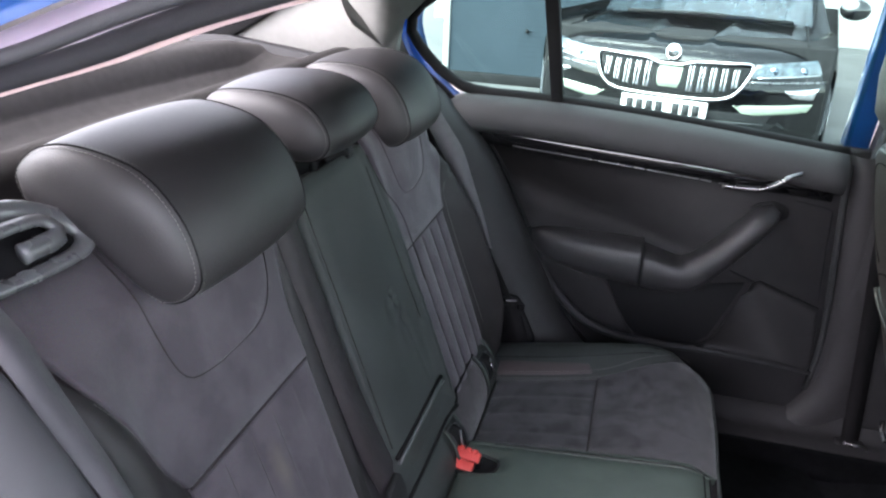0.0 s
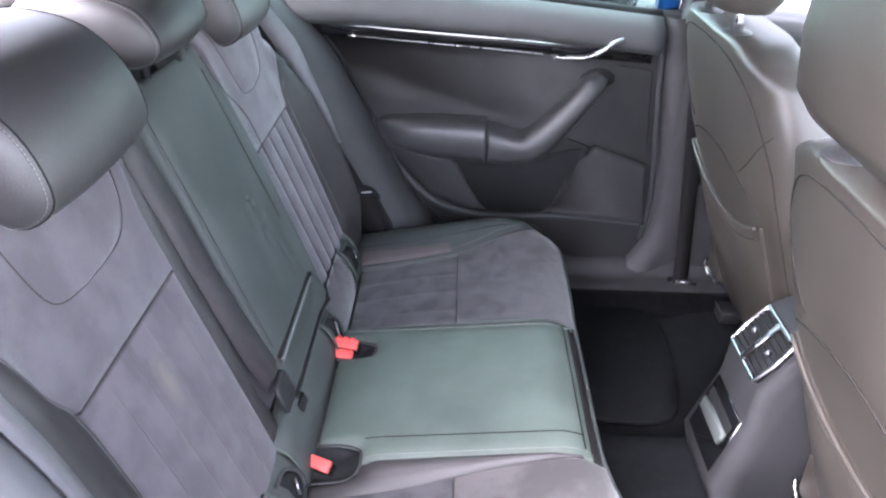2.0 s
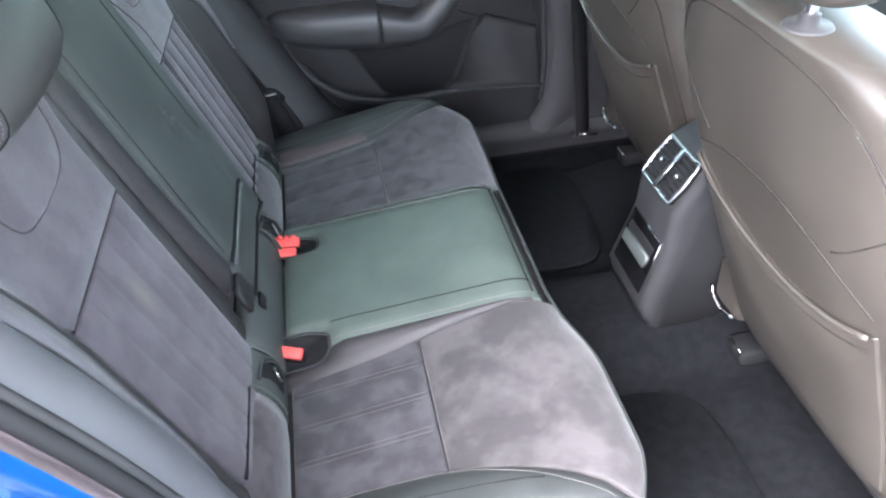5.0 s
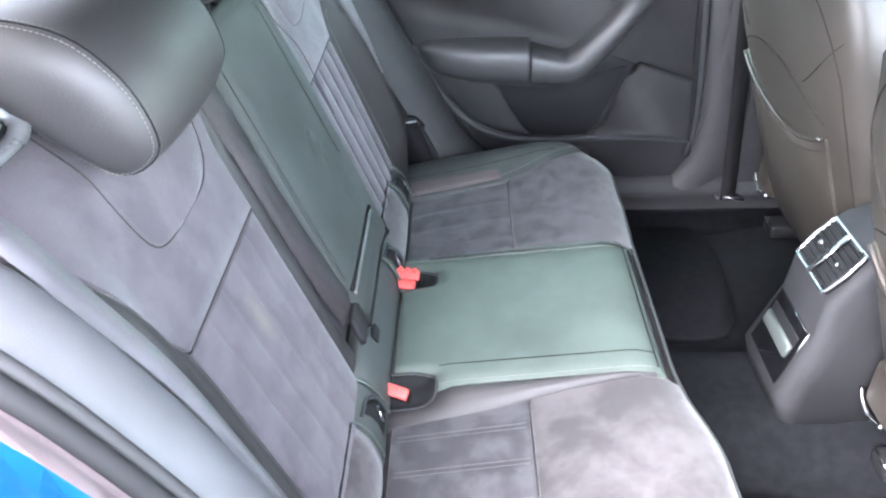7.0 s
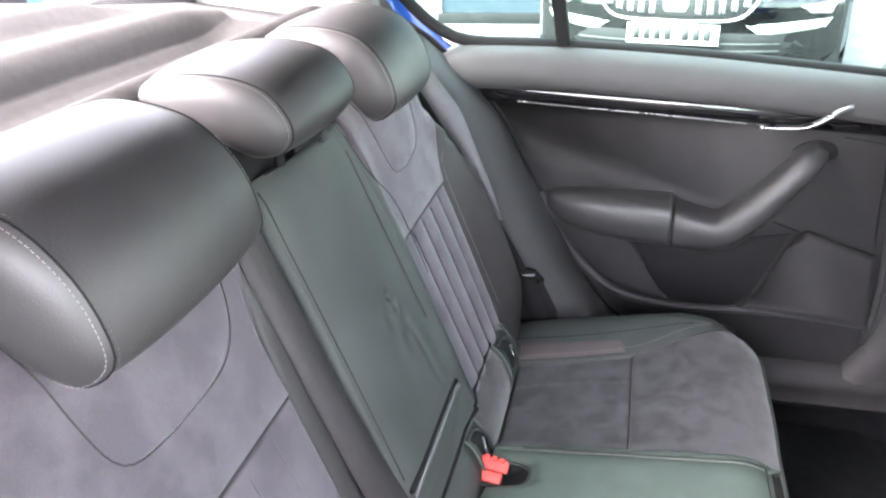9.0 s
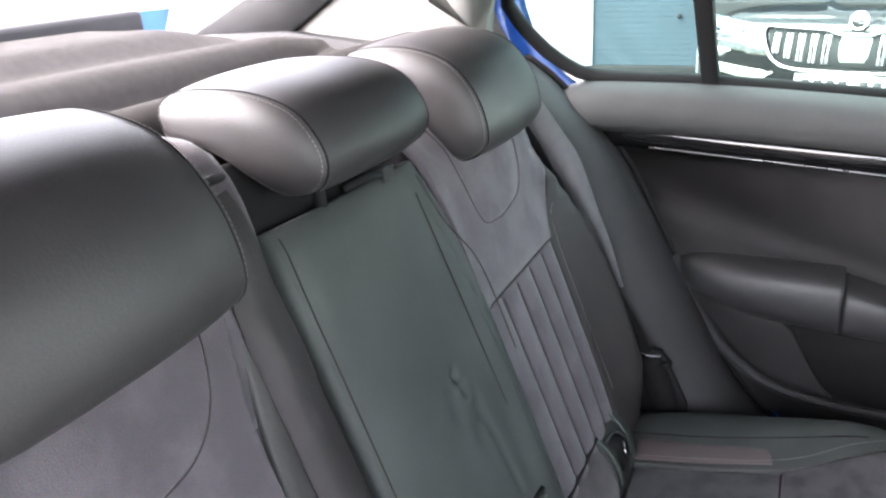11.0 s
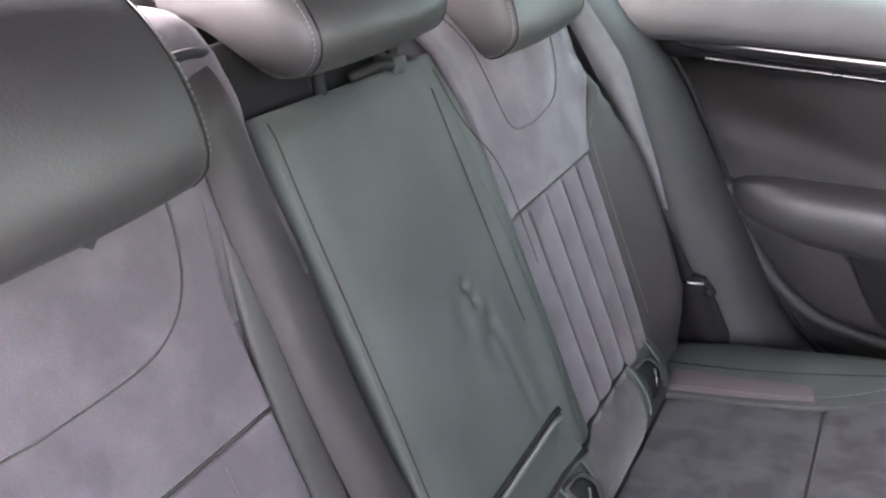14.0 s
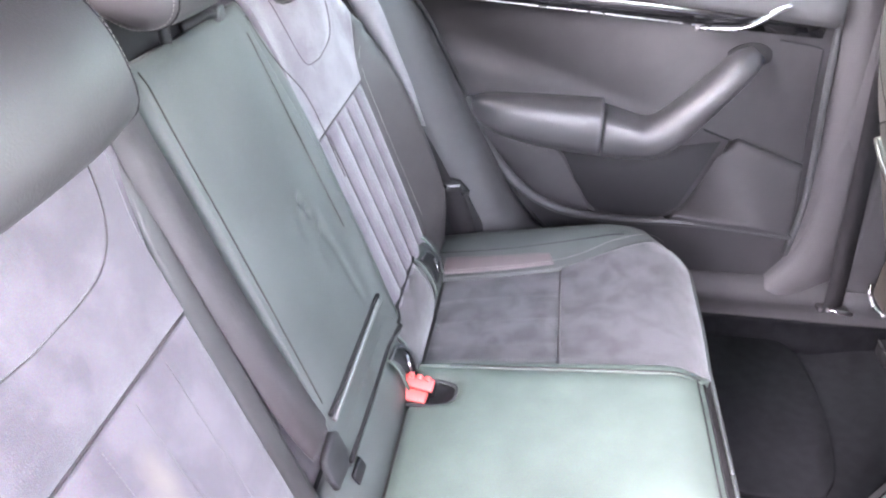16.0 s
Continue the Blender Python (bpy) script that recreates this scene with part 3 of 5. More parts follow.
    for s in (-1, 1):
        part("front_stitching", stitches([seat(s * y, 0.425, 0.006) for y in np.linspace(0.0, 0.165, 20)]), THREAD, cush, "pale double seam")
    # rolled strip between backrest and cushion, with the child-seat anchors in it
    roll = thing("bolster_roll", "suede and leather roll between backrest and cushion", "seat roll")
    def roll_piece(y0, y1, m, lift=0.0):
        rr = []
        for y in np.linspace(y0, y1, 12):
            k = 1 - 0.07 * step(abs(y - (y0 + y1) / 2), abs(y1 - y0) / 2 * 0.9, abs(y1 - y0) / 2)
            rr.append([(-0.012 + 0.035 * k * math.cos(a) + 0.012 * math.sin(a) * -1, y, 0.577 + lift + 0.062 * k * math.sin(a)) for a in np.linspace(0, 2 * math.pi, 20, endpoint=False)])
        part("roll_cover", loft(rr), m, roll)
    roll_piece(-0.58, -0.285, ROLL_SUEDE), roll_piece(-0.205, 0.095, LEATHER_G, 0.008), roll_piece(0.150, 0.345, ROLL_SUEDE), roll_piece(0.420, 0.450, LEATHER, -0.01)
    roll_piece(-0.285, -0.205, LEATHER_G, 0.004), roll_piece(0.095, 0.150, LEATHER_G, 0.004), roll_piece(0.345, 0.420, LEATHER, 0.0)
    over = lambda y, a, h: (-0.012 + (0.035 + h) * math.cos(a) - 0.012 * math.sin(a), y, 0.579 + (0.062 + h) * math.sin(a))
    for y, lo, hi in ((-0.245, -0.040, 0.038), (0.121, -0.026, 0.030), (0.378, -0.034, 0.036)):
        for e in (lo, hi):
            part("band_edge", tube([over(y + e, a, 0.003) for a in np.linspace(-0.1, 1.7, 16)], 0.0022, 6), LEATHER_LIT, roll, "sewn edge of a leather band")
        part("anchor_guide", patch([(y - 0.012, 0.02), (y - 0.010, 0.5), (y - 0.020, 1.05)], [(y + 0.024, 0.10), (y + 0.030, 0.45), (y + 0.010, 0.95)], over, 0.005, 0.004, 12, 12, 3), RUBBER, roll, "black child-seat anchor guide")
        part("guide_rim", tube([over(q, a, 0.006) for q, a in spline([(y - 0.026, 1.02), (y - 0.005, 1.0), (y + 0.014, 0.86), (y + 0.027, 0.45), (y + 0.022, 0.15)], 16)], 0.0028, 6), PLASTIC_S, roll)
        part("anchor_bar", tube([over(y - 0.006, 0.30, 0.008), over(y + 0.008, 0.62, 0.008)], 0.0018, 6), SATIN, roll, "metal anchor bar")
    # Solid dark rods stand in for the shadow line behind the roll.
    part("roll_gap_shade", tube([(-0.040 if abs(y) > 0.2 else -0.036, y, 0.635) for y in np.linspace(-0.57, 0.57, 30)], 0.008, 8), CREASE, roll, "dark rod for the shade behind the roll")
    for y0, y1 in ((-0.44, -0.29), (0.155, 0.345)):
        part("roll_gap_shade", tube([back(y, 0.643, 0.002) for y in np.linspace(y0, y1, 24)], 0.0030, 8), CREASE, roll, "dark rod for the shade behind the roll")
    part("anchor_tag", slab([(-0.115, 0.615), (-0.085, 0.615), (-0.085, 0.628), (-0.115, 0.628)], lambda a, b, h: (0.008 - 0.5 * (b - 0.615) + h, a, b + 0.012), 0.004, 0.001), RUBBER, roll)


bench()


def headrest(yc, half, shift, lift, prof, label, crown):
    t = thing("headrest", label, "headrest", "rear headrests")
    t.location = (-0.18 + shift, yc, 1.10 + lift)
    prof = [(x + 0.18, z - 1.10) for x, z in spline(prof + [prof[0]], 49)[:-1]]
    mx, mz = float(np.mean([p[0] for p in prof])), float(np.mean([p[1] for p in prof]))

    def ring(s, k=1.0, off=0.0):
        c = 1 - abs(s) ** 2.6
        out = []
        for x, z in prof:
            top, front = step(z - mz, -0.02, 0.05), step(x - mx, -0.02, 0.06)
            out.append((mx + (x - mx) * k + 0.010 * front * c, s * half + off, mz + (z - mz) * k + crown * top * c))
        return out
    part("cover", grid([ring(s, 1.0) for s in np.linspace(-1, 1, 21)], True)[0], LEATHER_H, t)
    for s in (-1, 1):
        rs = []
        for q in np.linspace(0, 1, 10):
            k = 1 - q ** 1.3
            rs.append(ring(s, max(k, 0.001), s * 0.018 * (1 - (1 - q) ** 3)))
        part("side_panel", grid(rs, True)[0], LEATHER_H, t, "smooth leather side panel")
        part("piping", tube(ring(s, 1.0), 0.0009, 6, closed=True), CREASE, t)
        edge = ring(s, 0.968, s * 0.0048)
        part("stitching", stitches(edge + [edge[0]], 0.0004, 0.0028, 0.0016), PALE_THREAD, t, "pale stitched seam")
        cover_edge = [(x, y - s * 0.004, z) for x, y, z in ring(s, 1.008)]
        part("cover_stitching", stitches(cover_edge + [cover_edge[0]], 0.0004, 0.0028, 0.0016), PALE_THREAD, t, "pale stitched seam")
    for s in (-1, 1):
        part("post", tube([(0.0, s * 0.055, -0.05), (0.0, s * 0.055, mz)], 0.006), RUBBER, t)
        part("post_sleeve", tube([(0.0, s * 0.055, -0.055), (0.0, s * 0.055, 0.0)], 0.012, 12), PLASTIC, t)
    return t


OUTER = [(-0.304, 1.180), (-0.307, 1.204), (-0.280, 1.226), (-0.215, 1.231), (-0.158, 1.217), (-0.124, 1.184), (-0.108, 1.145), (-0.110, 1.115), (-0.142, 1.097), (-0.18, 1.120), (-0.245, 1.163)]
CENTRE = [(-0.312, 1.177), (-0.315, 1.200), (-0.288, 1.216), (-0.22, 1.218), (-0.17, 1.205), (-0.145, 1.178), (-0.14, 1.154), (-0.155, 1.135), (-0.185, 1.130), (-0.215, 1.142), (-0.26, 1.165)]
NEAR = [(x + 0.027 * step(-x, 0.2, 0.29), z) for x, z in OUTER]
headrest(-0.317, 0.105, 0.0, 0.002, NEAR, "black leather outer headrest with a pale stitched seam", 0.005)
headrest(0.04, 0.093, -0.004, -0.004, CENTRE, "low black leather centre headrest with a pale stitched seam", 0.007)
headrest(0.352, 0.096, -0.022, -0.024, OUTER, "black leather outer headrest with a pale stitched seam", 0.004)


# ---- belts and buckles ----
def belts():
    b = thing("centre_seat_belt", "dark grey woven belt hanging down the backrest", "seat belt")
    line = [(-0.225, -0.142, 1.158), (-0.205, -0.141, 1.154), (-0.189, -0.140, 1.138), (-0.177, -0.139, 1.108)] + [back(y, z, 0.004) for y, z in ((-0.139, 1.05), (-0.139, 0.97), (-0.140, 0.89), (-0.136, 0.79), (-0.127, 0.72), (-0.120, 0.69))]
    sides = [(0, 0.021, 0.002)] * 4 + [(0.003, 0.0215, 0.002), (0.004, 0.022, 0.002), (0.003, 0.0235, 0), (0.003, 0.024, 0.003), (0.005, 0.024, 0.004), (0.006, 0.022, 0.004)]
    part("webbing", ribbon(line, sides, n=50), WEB, b)
    part("tongue", slab([(-0.150, 0.652), (-0.112, 0.650), (-0.100, 0.660), (-0.100, 0.690), (-0.108, 0.697), (-0.148, 0.692), (-0.154, 0.672)], lambda a, z, h: back(a, z, h + 0.016), 0.008, 0.003), PLASTIC, b, "black plastic tongue")
    part("top_guide", tube(spline([(-0.205, -0.166, 1.158), (-0.197, -0.160, 1.162), (-0.196, -0.136, 1.163), (-0.205, -0.112, 1.158)], 16), 0.004), PLASTIC, b, "black belt guide")
    for s in (-1, 1):
        o = thing("outer_seat_belt", "dark grey woven belt beside the outer seat", "seat belt", "outer belts")
        if s > 0:
            left = [(-0.222, 0.552, 1.105), (-0.170, 0.555, 1.02), (-0.135, 0.556, 0.962), (-0.100, 0.557, 0.902), (-0.066, 0.560, 0.842), (-0.036, 0.564, 0.786)]
            right = [(-0.186, 0.570, 1.105), (-0.128, 0.572, 1.022), (-0.098, 0.572, 0.984), (-0.074, 0.571, 0.922), (-0.052, 0.570, 0.866), (-0.029, 0.567, 0.783)]
        else:
            left = [(-0.20, -0.580, 1.20), (-0.142, -0.590, 1.168), (-0.107, -0.593, 1.111), (-0.065, -0.594, 1.05), (-0.039, -0.594, 0.981), (0.0, -0.595, 0.86), (0.02, -0.595, 0.66)]
            right = [(-0.19, -0.612, 1.20), (-0.132, -0.614, 1.154), (-0.100, -0.615, 1.117), (-0.056, -0.615, 1.045), (-0.022, -0.615, 0.977), (0.018, -0.614, 0.86), (0.045, -0.612, 0.66)]
        line = [tuple((p + q) / 2 for p, q in zip(a, b)) for a, b in zip(left, right)]
        part("webbing", ribbon(line, [tuple((q - p) / 2 for p, q in zip(a, b)) for a, b in zip(left, right)], n=50), LIT_WEB if s > 0 else HALF_LIT_WEB, o)
        if s > 0:
            low = [(-0.215, 0.556, 1.075), (-0.186, 0.556, 1.025), (-0.136, 0.556, 0.942), (-0.101, 0.556, 0.873), (-0.064, 0.557, 0.803), (-0.034, 0.558, 0.743), (-0.006, 0.560, 0.678)]
            high = [(-0.207, 0.550, 1.082), (-0.173, 0.549, 1.032), (-0.121, 0.549, 0.945), (-0.081, 0.549, 0.872), (-0.039, 0.550, 0.796), (-0.007, 0.553, 0.738), (0.022, 0.557, 0.680)]
            mid = [tuple((p + q) / 2 for p, q in zip(a, b)) for a, b in zip(low, high)]
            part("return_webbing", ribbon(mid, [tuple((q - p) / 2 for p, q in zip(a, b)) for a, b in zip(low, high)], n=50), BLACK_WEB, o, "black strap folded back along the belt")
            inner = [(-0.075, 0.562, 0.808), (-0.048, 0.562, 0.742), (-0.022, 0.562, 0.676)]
            part("inner_webbing", ribbon(inner, [(0.002, 0.0, 0.001), (0.007, 0.0, 0.002), (0.009, 0.0, 0.002)], n=20), LIT_WEB, o, "grey strap in the fold of the belt")
        at = lambda a, z, h: (a + 0.002, s * ((0.566 if s > 0 else 0.580) - h), z + (0.007 if s > 0 else 0))
        part("anchor_plate", slab([(-0.020, 0.652), (0.026, 0.644), (0.050, 0.638), (0.052, 0.648), (0.034, 0.668), (0.02, 0.672), (-0.020, 0.664)], at, 0.010, 0.003), RUBBER, o, "black anchor plate")
        part("metal_bar", tube([at(-0.026, 0.664, 0.004), at(0.012, 0.661, 0.006), at(0.034, 0.664, 0.005)], 0.0022, 8), SATIN, o, "thin metal bar")
        part("bolt", tube([at(0.043, 0.648, -0.006), at(0.043, 0.648, 0.006)], 0.006, 10), RUBBER, o)
        part("lower_webbing", ribbon([at(0.012, 0.655, 0), at(0.03, 0.61, 0), at(0.05, 0.55, 0)], [(0.024, 0.0, 0.003), (0.022, 0, 0.006), (0.021, 0, 0.006)], n=10), BLACK_WEB, o)
    for (wx, wy), turn, two in ((WELLS[0], -0.15, True), (WELLS[1], -0.38, False)):
        k = thing("belt_buckle", "black belt buckle with a red release button", "belt buckle", "buckles")
        oval = lambda a, r: (wx + 0.055 * r * np.sign(math.cos(a)) * abs(math.cos(a)) ** 0.7, wy + 0.0265 * r * np.sign(math.sin(a)) * abs(math.sin(a)) ** 0.7)
        rows = []
        for r in (1.0, 0.9, 0.8, 0.6, 0.4, 0.2, 0.02):
            rows.append([seat(oval(a, r)[1], oval(a, r)[0], 0.0105 if r < 1 else 0.006) for a in np.linspace(0, 2 * math.pi, 32, endpoint=False)])
        part("well", grid(rows, True)[0], RUBBER, k, "black plastic well")
        part("well_rim", tube([seat(oval(a, 1.0)[1], oval(a, 1.0)[0], 0.010) for a in np.linspace(0, 2 * math.pi, 40, endpoint=False)], 0.002, 6, closed=True), PLASTIC_S, k)
        m = Matrix.Translation((wx - 0.008, wy - 0.004, 0.572)) @ Euler((0.55, 0.05, turn)).to_matrix().to_4x4()
        for i in range(2 if two else 1):
            q = m @ Matrix.Translation((0.006 * i, 0.019 * i, 0.003 * i))
            bm = box(-0.024, 0.022, -0.010, 0.009, -0.03, 0.008, 0.004)
            bm.transform(q)
            part("housing", bm, RUBBER, k)
            bm = box(-0.0235, 0.0225, -0.0095, 0.0085, 0.003, 0.0125, 0.0025)
            bm.transform(q)
            button = part("release_button", bm, RED, k, "red release button")
            for e in (-0.012, 0.0, 0.012) if i else ():
                bm = box(e - 0.004, e + 0.004, 0.003, 0.0105, 0.008, 0.0165, 0.0015)
                bm.transform(q)
                part("rib", bm, RED, button, "red moulded rib")


belts()

# ---- far rear door ----
def door_face(x, z, h=0.0):
    return (x, 0.70 - h, z)


def far_door():
    d = thing("door_1", "black plastic inner trim of a closed blue rear door", "car door", kind="structure")
    part("panel", slab(spline([(-0.165, 1.03), (-0.12, 1.0), (-0.07, 0.955), (0.022, 0.79), (0.10, 0.635), (0.16, 0.55), (0.30, 0.47), (0.42, 0.43), (0.60, 0.418)], 24) + spline([(0.655, 0.43), (0.688, 0.48), (0.698, 0.62), (0.672, 0.90), (0.662, 1.03)], 10), door_face, 0.05), PLASTIC, d)
    rail = spline([(-0.195, 1.07), (-0.17, 1.088), (0.06, 1.088), (0.32, 1.073), (0.66, 1.04)], 30)
    rings = []
    for i, (x, z) in enumerate(rail):
        k = 0.55 + 0.45 * step(i, 0, 3)
        rings.append([(x, 0.70 + a, z - 0.045 + (b + 0.045) * k) for a, b in ((0.05, -0.080), (0.0, -0.082), (-0.022, -0.078), (-0.034, -0.064), (-0.036, -0.045), (-0.028, -0.018), (-0.008, -0.002), (0.02, 0.002), (0.05, 0.0))])
    part("top_rail", loft(rings), TRIM, d, "soft grey top rail")
    line = spline([(-0.09, 1.008), (0.335, 0.982), (0.60, 0.966), (0.645, 0.964)], 24)
    part("trim_strip", loft([[(x, 0.70 + a, z + b) for a, b in ((0.01, -0.024), (-0.012, -0.022), (-0.018, 0.0), (-0.014, 0.02), (0.01, 0.022))] for x, z in line]), GLOSS, d, "gloss piano-black strip")
    # Metal rod standing in for the daylight reflected in the gloss strip.
    part("chrome_line", tube(spline([(-0.02, 0.6795, 0.988), (0.2, 0.6785, 0.974), (0.44, 0.6775, 0.957)], 16), 0.0012), SATIN, d, "thin bright line for a reflection in the strip")
    part("lever_cup", slab([(0.43, 0.952), (0.49, 0.990), (0.60, 0.995), (0.60, 0.945)], lambda a, b, h: door_face(a, b, h + 0.016), 0.02, 0.004), GLOSS, d)
    part("lever", tube(spline([(0.428, 0.674, 0.955), (0.495, 0.668, 0.958), (0.525, 0.665, 0.970), (0.552, 0.665, 0.990), (0.574, 0.668, 1.000)], 16), 0.0085, flat=0.6), SATIN, d, "chrome door release lever")
    def grip(low, high, depths, n):
        """A rounded pad standing out of the door between a lower and an upper curve."""
        lo, hi, dd = pairs_of(low, n), pairs_of(high, n), [d[0] for d in pairs_of([(q, 0) for q in depths], n)]
        rings = []
        for a, b, q in zip(lo, hi, dd):
            ring = []
            for k in range(28):
                c, e = math.cos(k * math.pi / 14), math.sin(k * math.pi / 14)
                c, e = math.copysign(abs(c) ** 0.6, c), math.copysign(abs(e) ** 0.75, e)
                ring.append((a[0] + (b[0] - a[0]) * (0.5 + 0.5 * c), 0.70 - max(q, 0.002) * e, a[1] + (b[1] - a[1]) * (0.5 + 0.5 * c)))
            rings.append(ring)
        return loft(rings)
    part("armrest", grip([(0.030, 0.776), (0.06, 0.745), (0.10, 0.727), (0.16, 0.713), (0.23, 0.704), (0.291, 0.698)], [(0.028, 0.788), (0.06, 0.803), (0.11, 0.808), (0.17, 0.809), (0.235, 0.809), (0.291, 0.808)], (0.004, 0.030, 0.048, 0.055, 0.058, 0.058), 40), GRIP, d, "padded dark armrest")
    part("pull_handle", grip([(0.293, 0.698), (0.345, 0.697), (0.395, 0.704), (0.43, 0.726), (0.475, 0.780), (0.52, 0.84), (0.55, 0.880), (0.557, 0.903)], [(0.293, 0.797), (0.335, 0.786), (0.367, 0.778), (0.392, 0.787), (0.43, 0.822), (0.475, 0.872), (0.507, 0.909), (0.535, 0.921)], (0.056, 0.056, 0.058, 0.060, 0.060, 0.056, 0.044, 0.02), 60), GRIP, d, "dark moulded pull handle")
    # Flat dark sheet painting the shade around the handle's upper end.
    part("handle_recess_shade", slab(spline([(0.495, 0.905), (0.51, 0.918), (0.54, 0.926), (0.568, 0.916), (0.572, 0.895), (0.555, 0.885)], 14), lambda a, b, h: door_face(a, b, h + 0.004), 0.004, 0.001), RUBBER, d)
    # The pocket has no depth; its shade is put into a dark sheet.
    part("pocket", slab([(0.213, 0.705), (0.262, 0.615), (0.285, 0.582), (0.309, 0.567), (0.36, 0.561), (0.43, 0.562), (0.462, 0.59), (0.518, 0.735), (0.4, 0.71)], lambda a, b, h: door_face(a, b, h + 0.003), 0.003, 0.001), RUBBER, d, "flat dark sheet for the shade in the door pocket")
    part("lower_panel", slab([(0.436, 0.562), (0.458, 0.574), (0.474, 0.598), (0.524, 0.705), (0.532, 0.735), (0.548, 0.744), (0.674, 0.700), (0.688, 0.57), (0.684, 0.545)], lambda a, b, h: door_face(a, b, h + 0.018), 0.018, 0.012, 4), PLASTIC, d)
    part("rear_panel", slab(spline([(0.05, 0.755), (0.10, 0.68), (0.18, 0.60), (0.30, 0.567)], 10) + spline([(0.284, 0.585), (0.260, 0.615), (0.21, 0.705), (0.09, 0.735)], 8), lambda a, b, h: door_face(a, b, h + 0.012), 0.012, 0.006), PLASTIC, d)
    part("ridge", tube([(x, 0.692, z) for x, z in spline([(0.026, 0.795), (0.06, 0.722), (0.115, 0.642), (0.18, 0.587), (0.253, 0.561), (0.352, 0.553), (0.447, 0.557), (0.56, 0.555), (0.69, 0.543)], 40)], [0.012 - 0.006 * k / 39 for k in range(40)], 10), PLASTIC_S, d)
    part("rear_edge", tube([(x, 0.692, z) for x, z in spline([(-0.085, 0.96), (-0.03, 0.875), (0.026, 0.785)], 12)], 0.008, 8), PLASTIC_S, d)
    part("panel_seam", tube([door_face(x, z, 0.001) for x, z in ((0.482, 0.757), (0.58, 0.722), (0.675, 0.691), (0.668, 0.75), (0.655, 0.92), (0.64, 0.925), (0.58, 0.933))], 0.0016, 6), RUBBER, d)
    part("front_edge", tube([(x, 0.694, z) for x, z in spline([(0.688, 0.50), (0.697, 0.63), (0.675, 0.88), (0.664, 1.02)], 16)], 0.007, 8), PLASTIC_S, d)
    win = thing("window_1", "side window of the far rear door with a black divider", "window", kind="structure")
    part("window_divider", slab([(0.018, 1.36), (0.053, 1.08), (0.078, 1.08), (0.048, 1.36)], lambda a, b, h: (a, 0.708 - h - 0.30 * max(0, b - 1.09), b), 0.03), RUBBER, win, "black window divider")
    tilt = lambda a, b, h: (a, 0.728 - h - 0.30 * max(0, b - 1.09), b)
    part("pane", slab([(0.06, 1.07), (0.66, 1.03), (0.655, 1.36), (0.035, 1.36)], tilt, 0.004, 0), GLASS, win, flat=True)
    part("quarter_pane", slab([(0.06, 1.07), (-0.14, 1.08), (-0.23, 1.16), (-0.26, 1.22), (-0.2, 1.32), (0.03, 1.36)], tilt, 0.004, 0), GLASS, win, flat=True)
    curve = spline([(0.66, 1.04), (0.32, 1.073), (0.05, 1.09), (-0.12, 1.096), (-0.185, 1.125), (-0.235, 1.175), (-0.262, 1.225), (-0.235, 1.275), (-0.15, 1.32), (0.0, 1.36), (0.3, 1.39), (0.62, 1.395)], 60)
    part("window_seal", tube([tilt(x, z, 0.01) for x, z in curve], 0.012, 8), RUBBER, win, "black rubber window seal")


far_door()

# ---- car shell ----
EDGE = [(-0.27, 1.225), (-0.2, 1.20), (-0.123, 1.150), (-0.055, 1.05), (0.0, 0.935), (0.04, 0.82), (0.09, 0.70), (0.15, 0.58), (0.24, 0.48), (0.40, 0.42), (0.62, 0.405)]
FAR_EDGE = [(-0.245, 1.13), (-0.20, 1.10), (-0.16, 1.062), (-0.07, 0.968), (-0.02, 0.88), (0.022, 0.797), (0.08, 0.69), (0.137, 0.582), (0.24, 0.48), (0.40, 0.42)]
RAIL = [(-0.36, 1.225), (-0.275, 1.25), (-0.18, 1.288), (-0.09, 1.322), (-0.01, 1.348), (0.053, 1.371), (0.16, 1.402), (0.3, 1.43), (0.7, 1.44), (1.02, 1.425)]


def along(curve, n, *cols):
    """Rows for a band that follows a curve in x and z; each column adds dx, y, dz."""
    return [[(x + dx, y, z + dz) for dx, y, dz in cols] for x, z in spline(curve, n)]


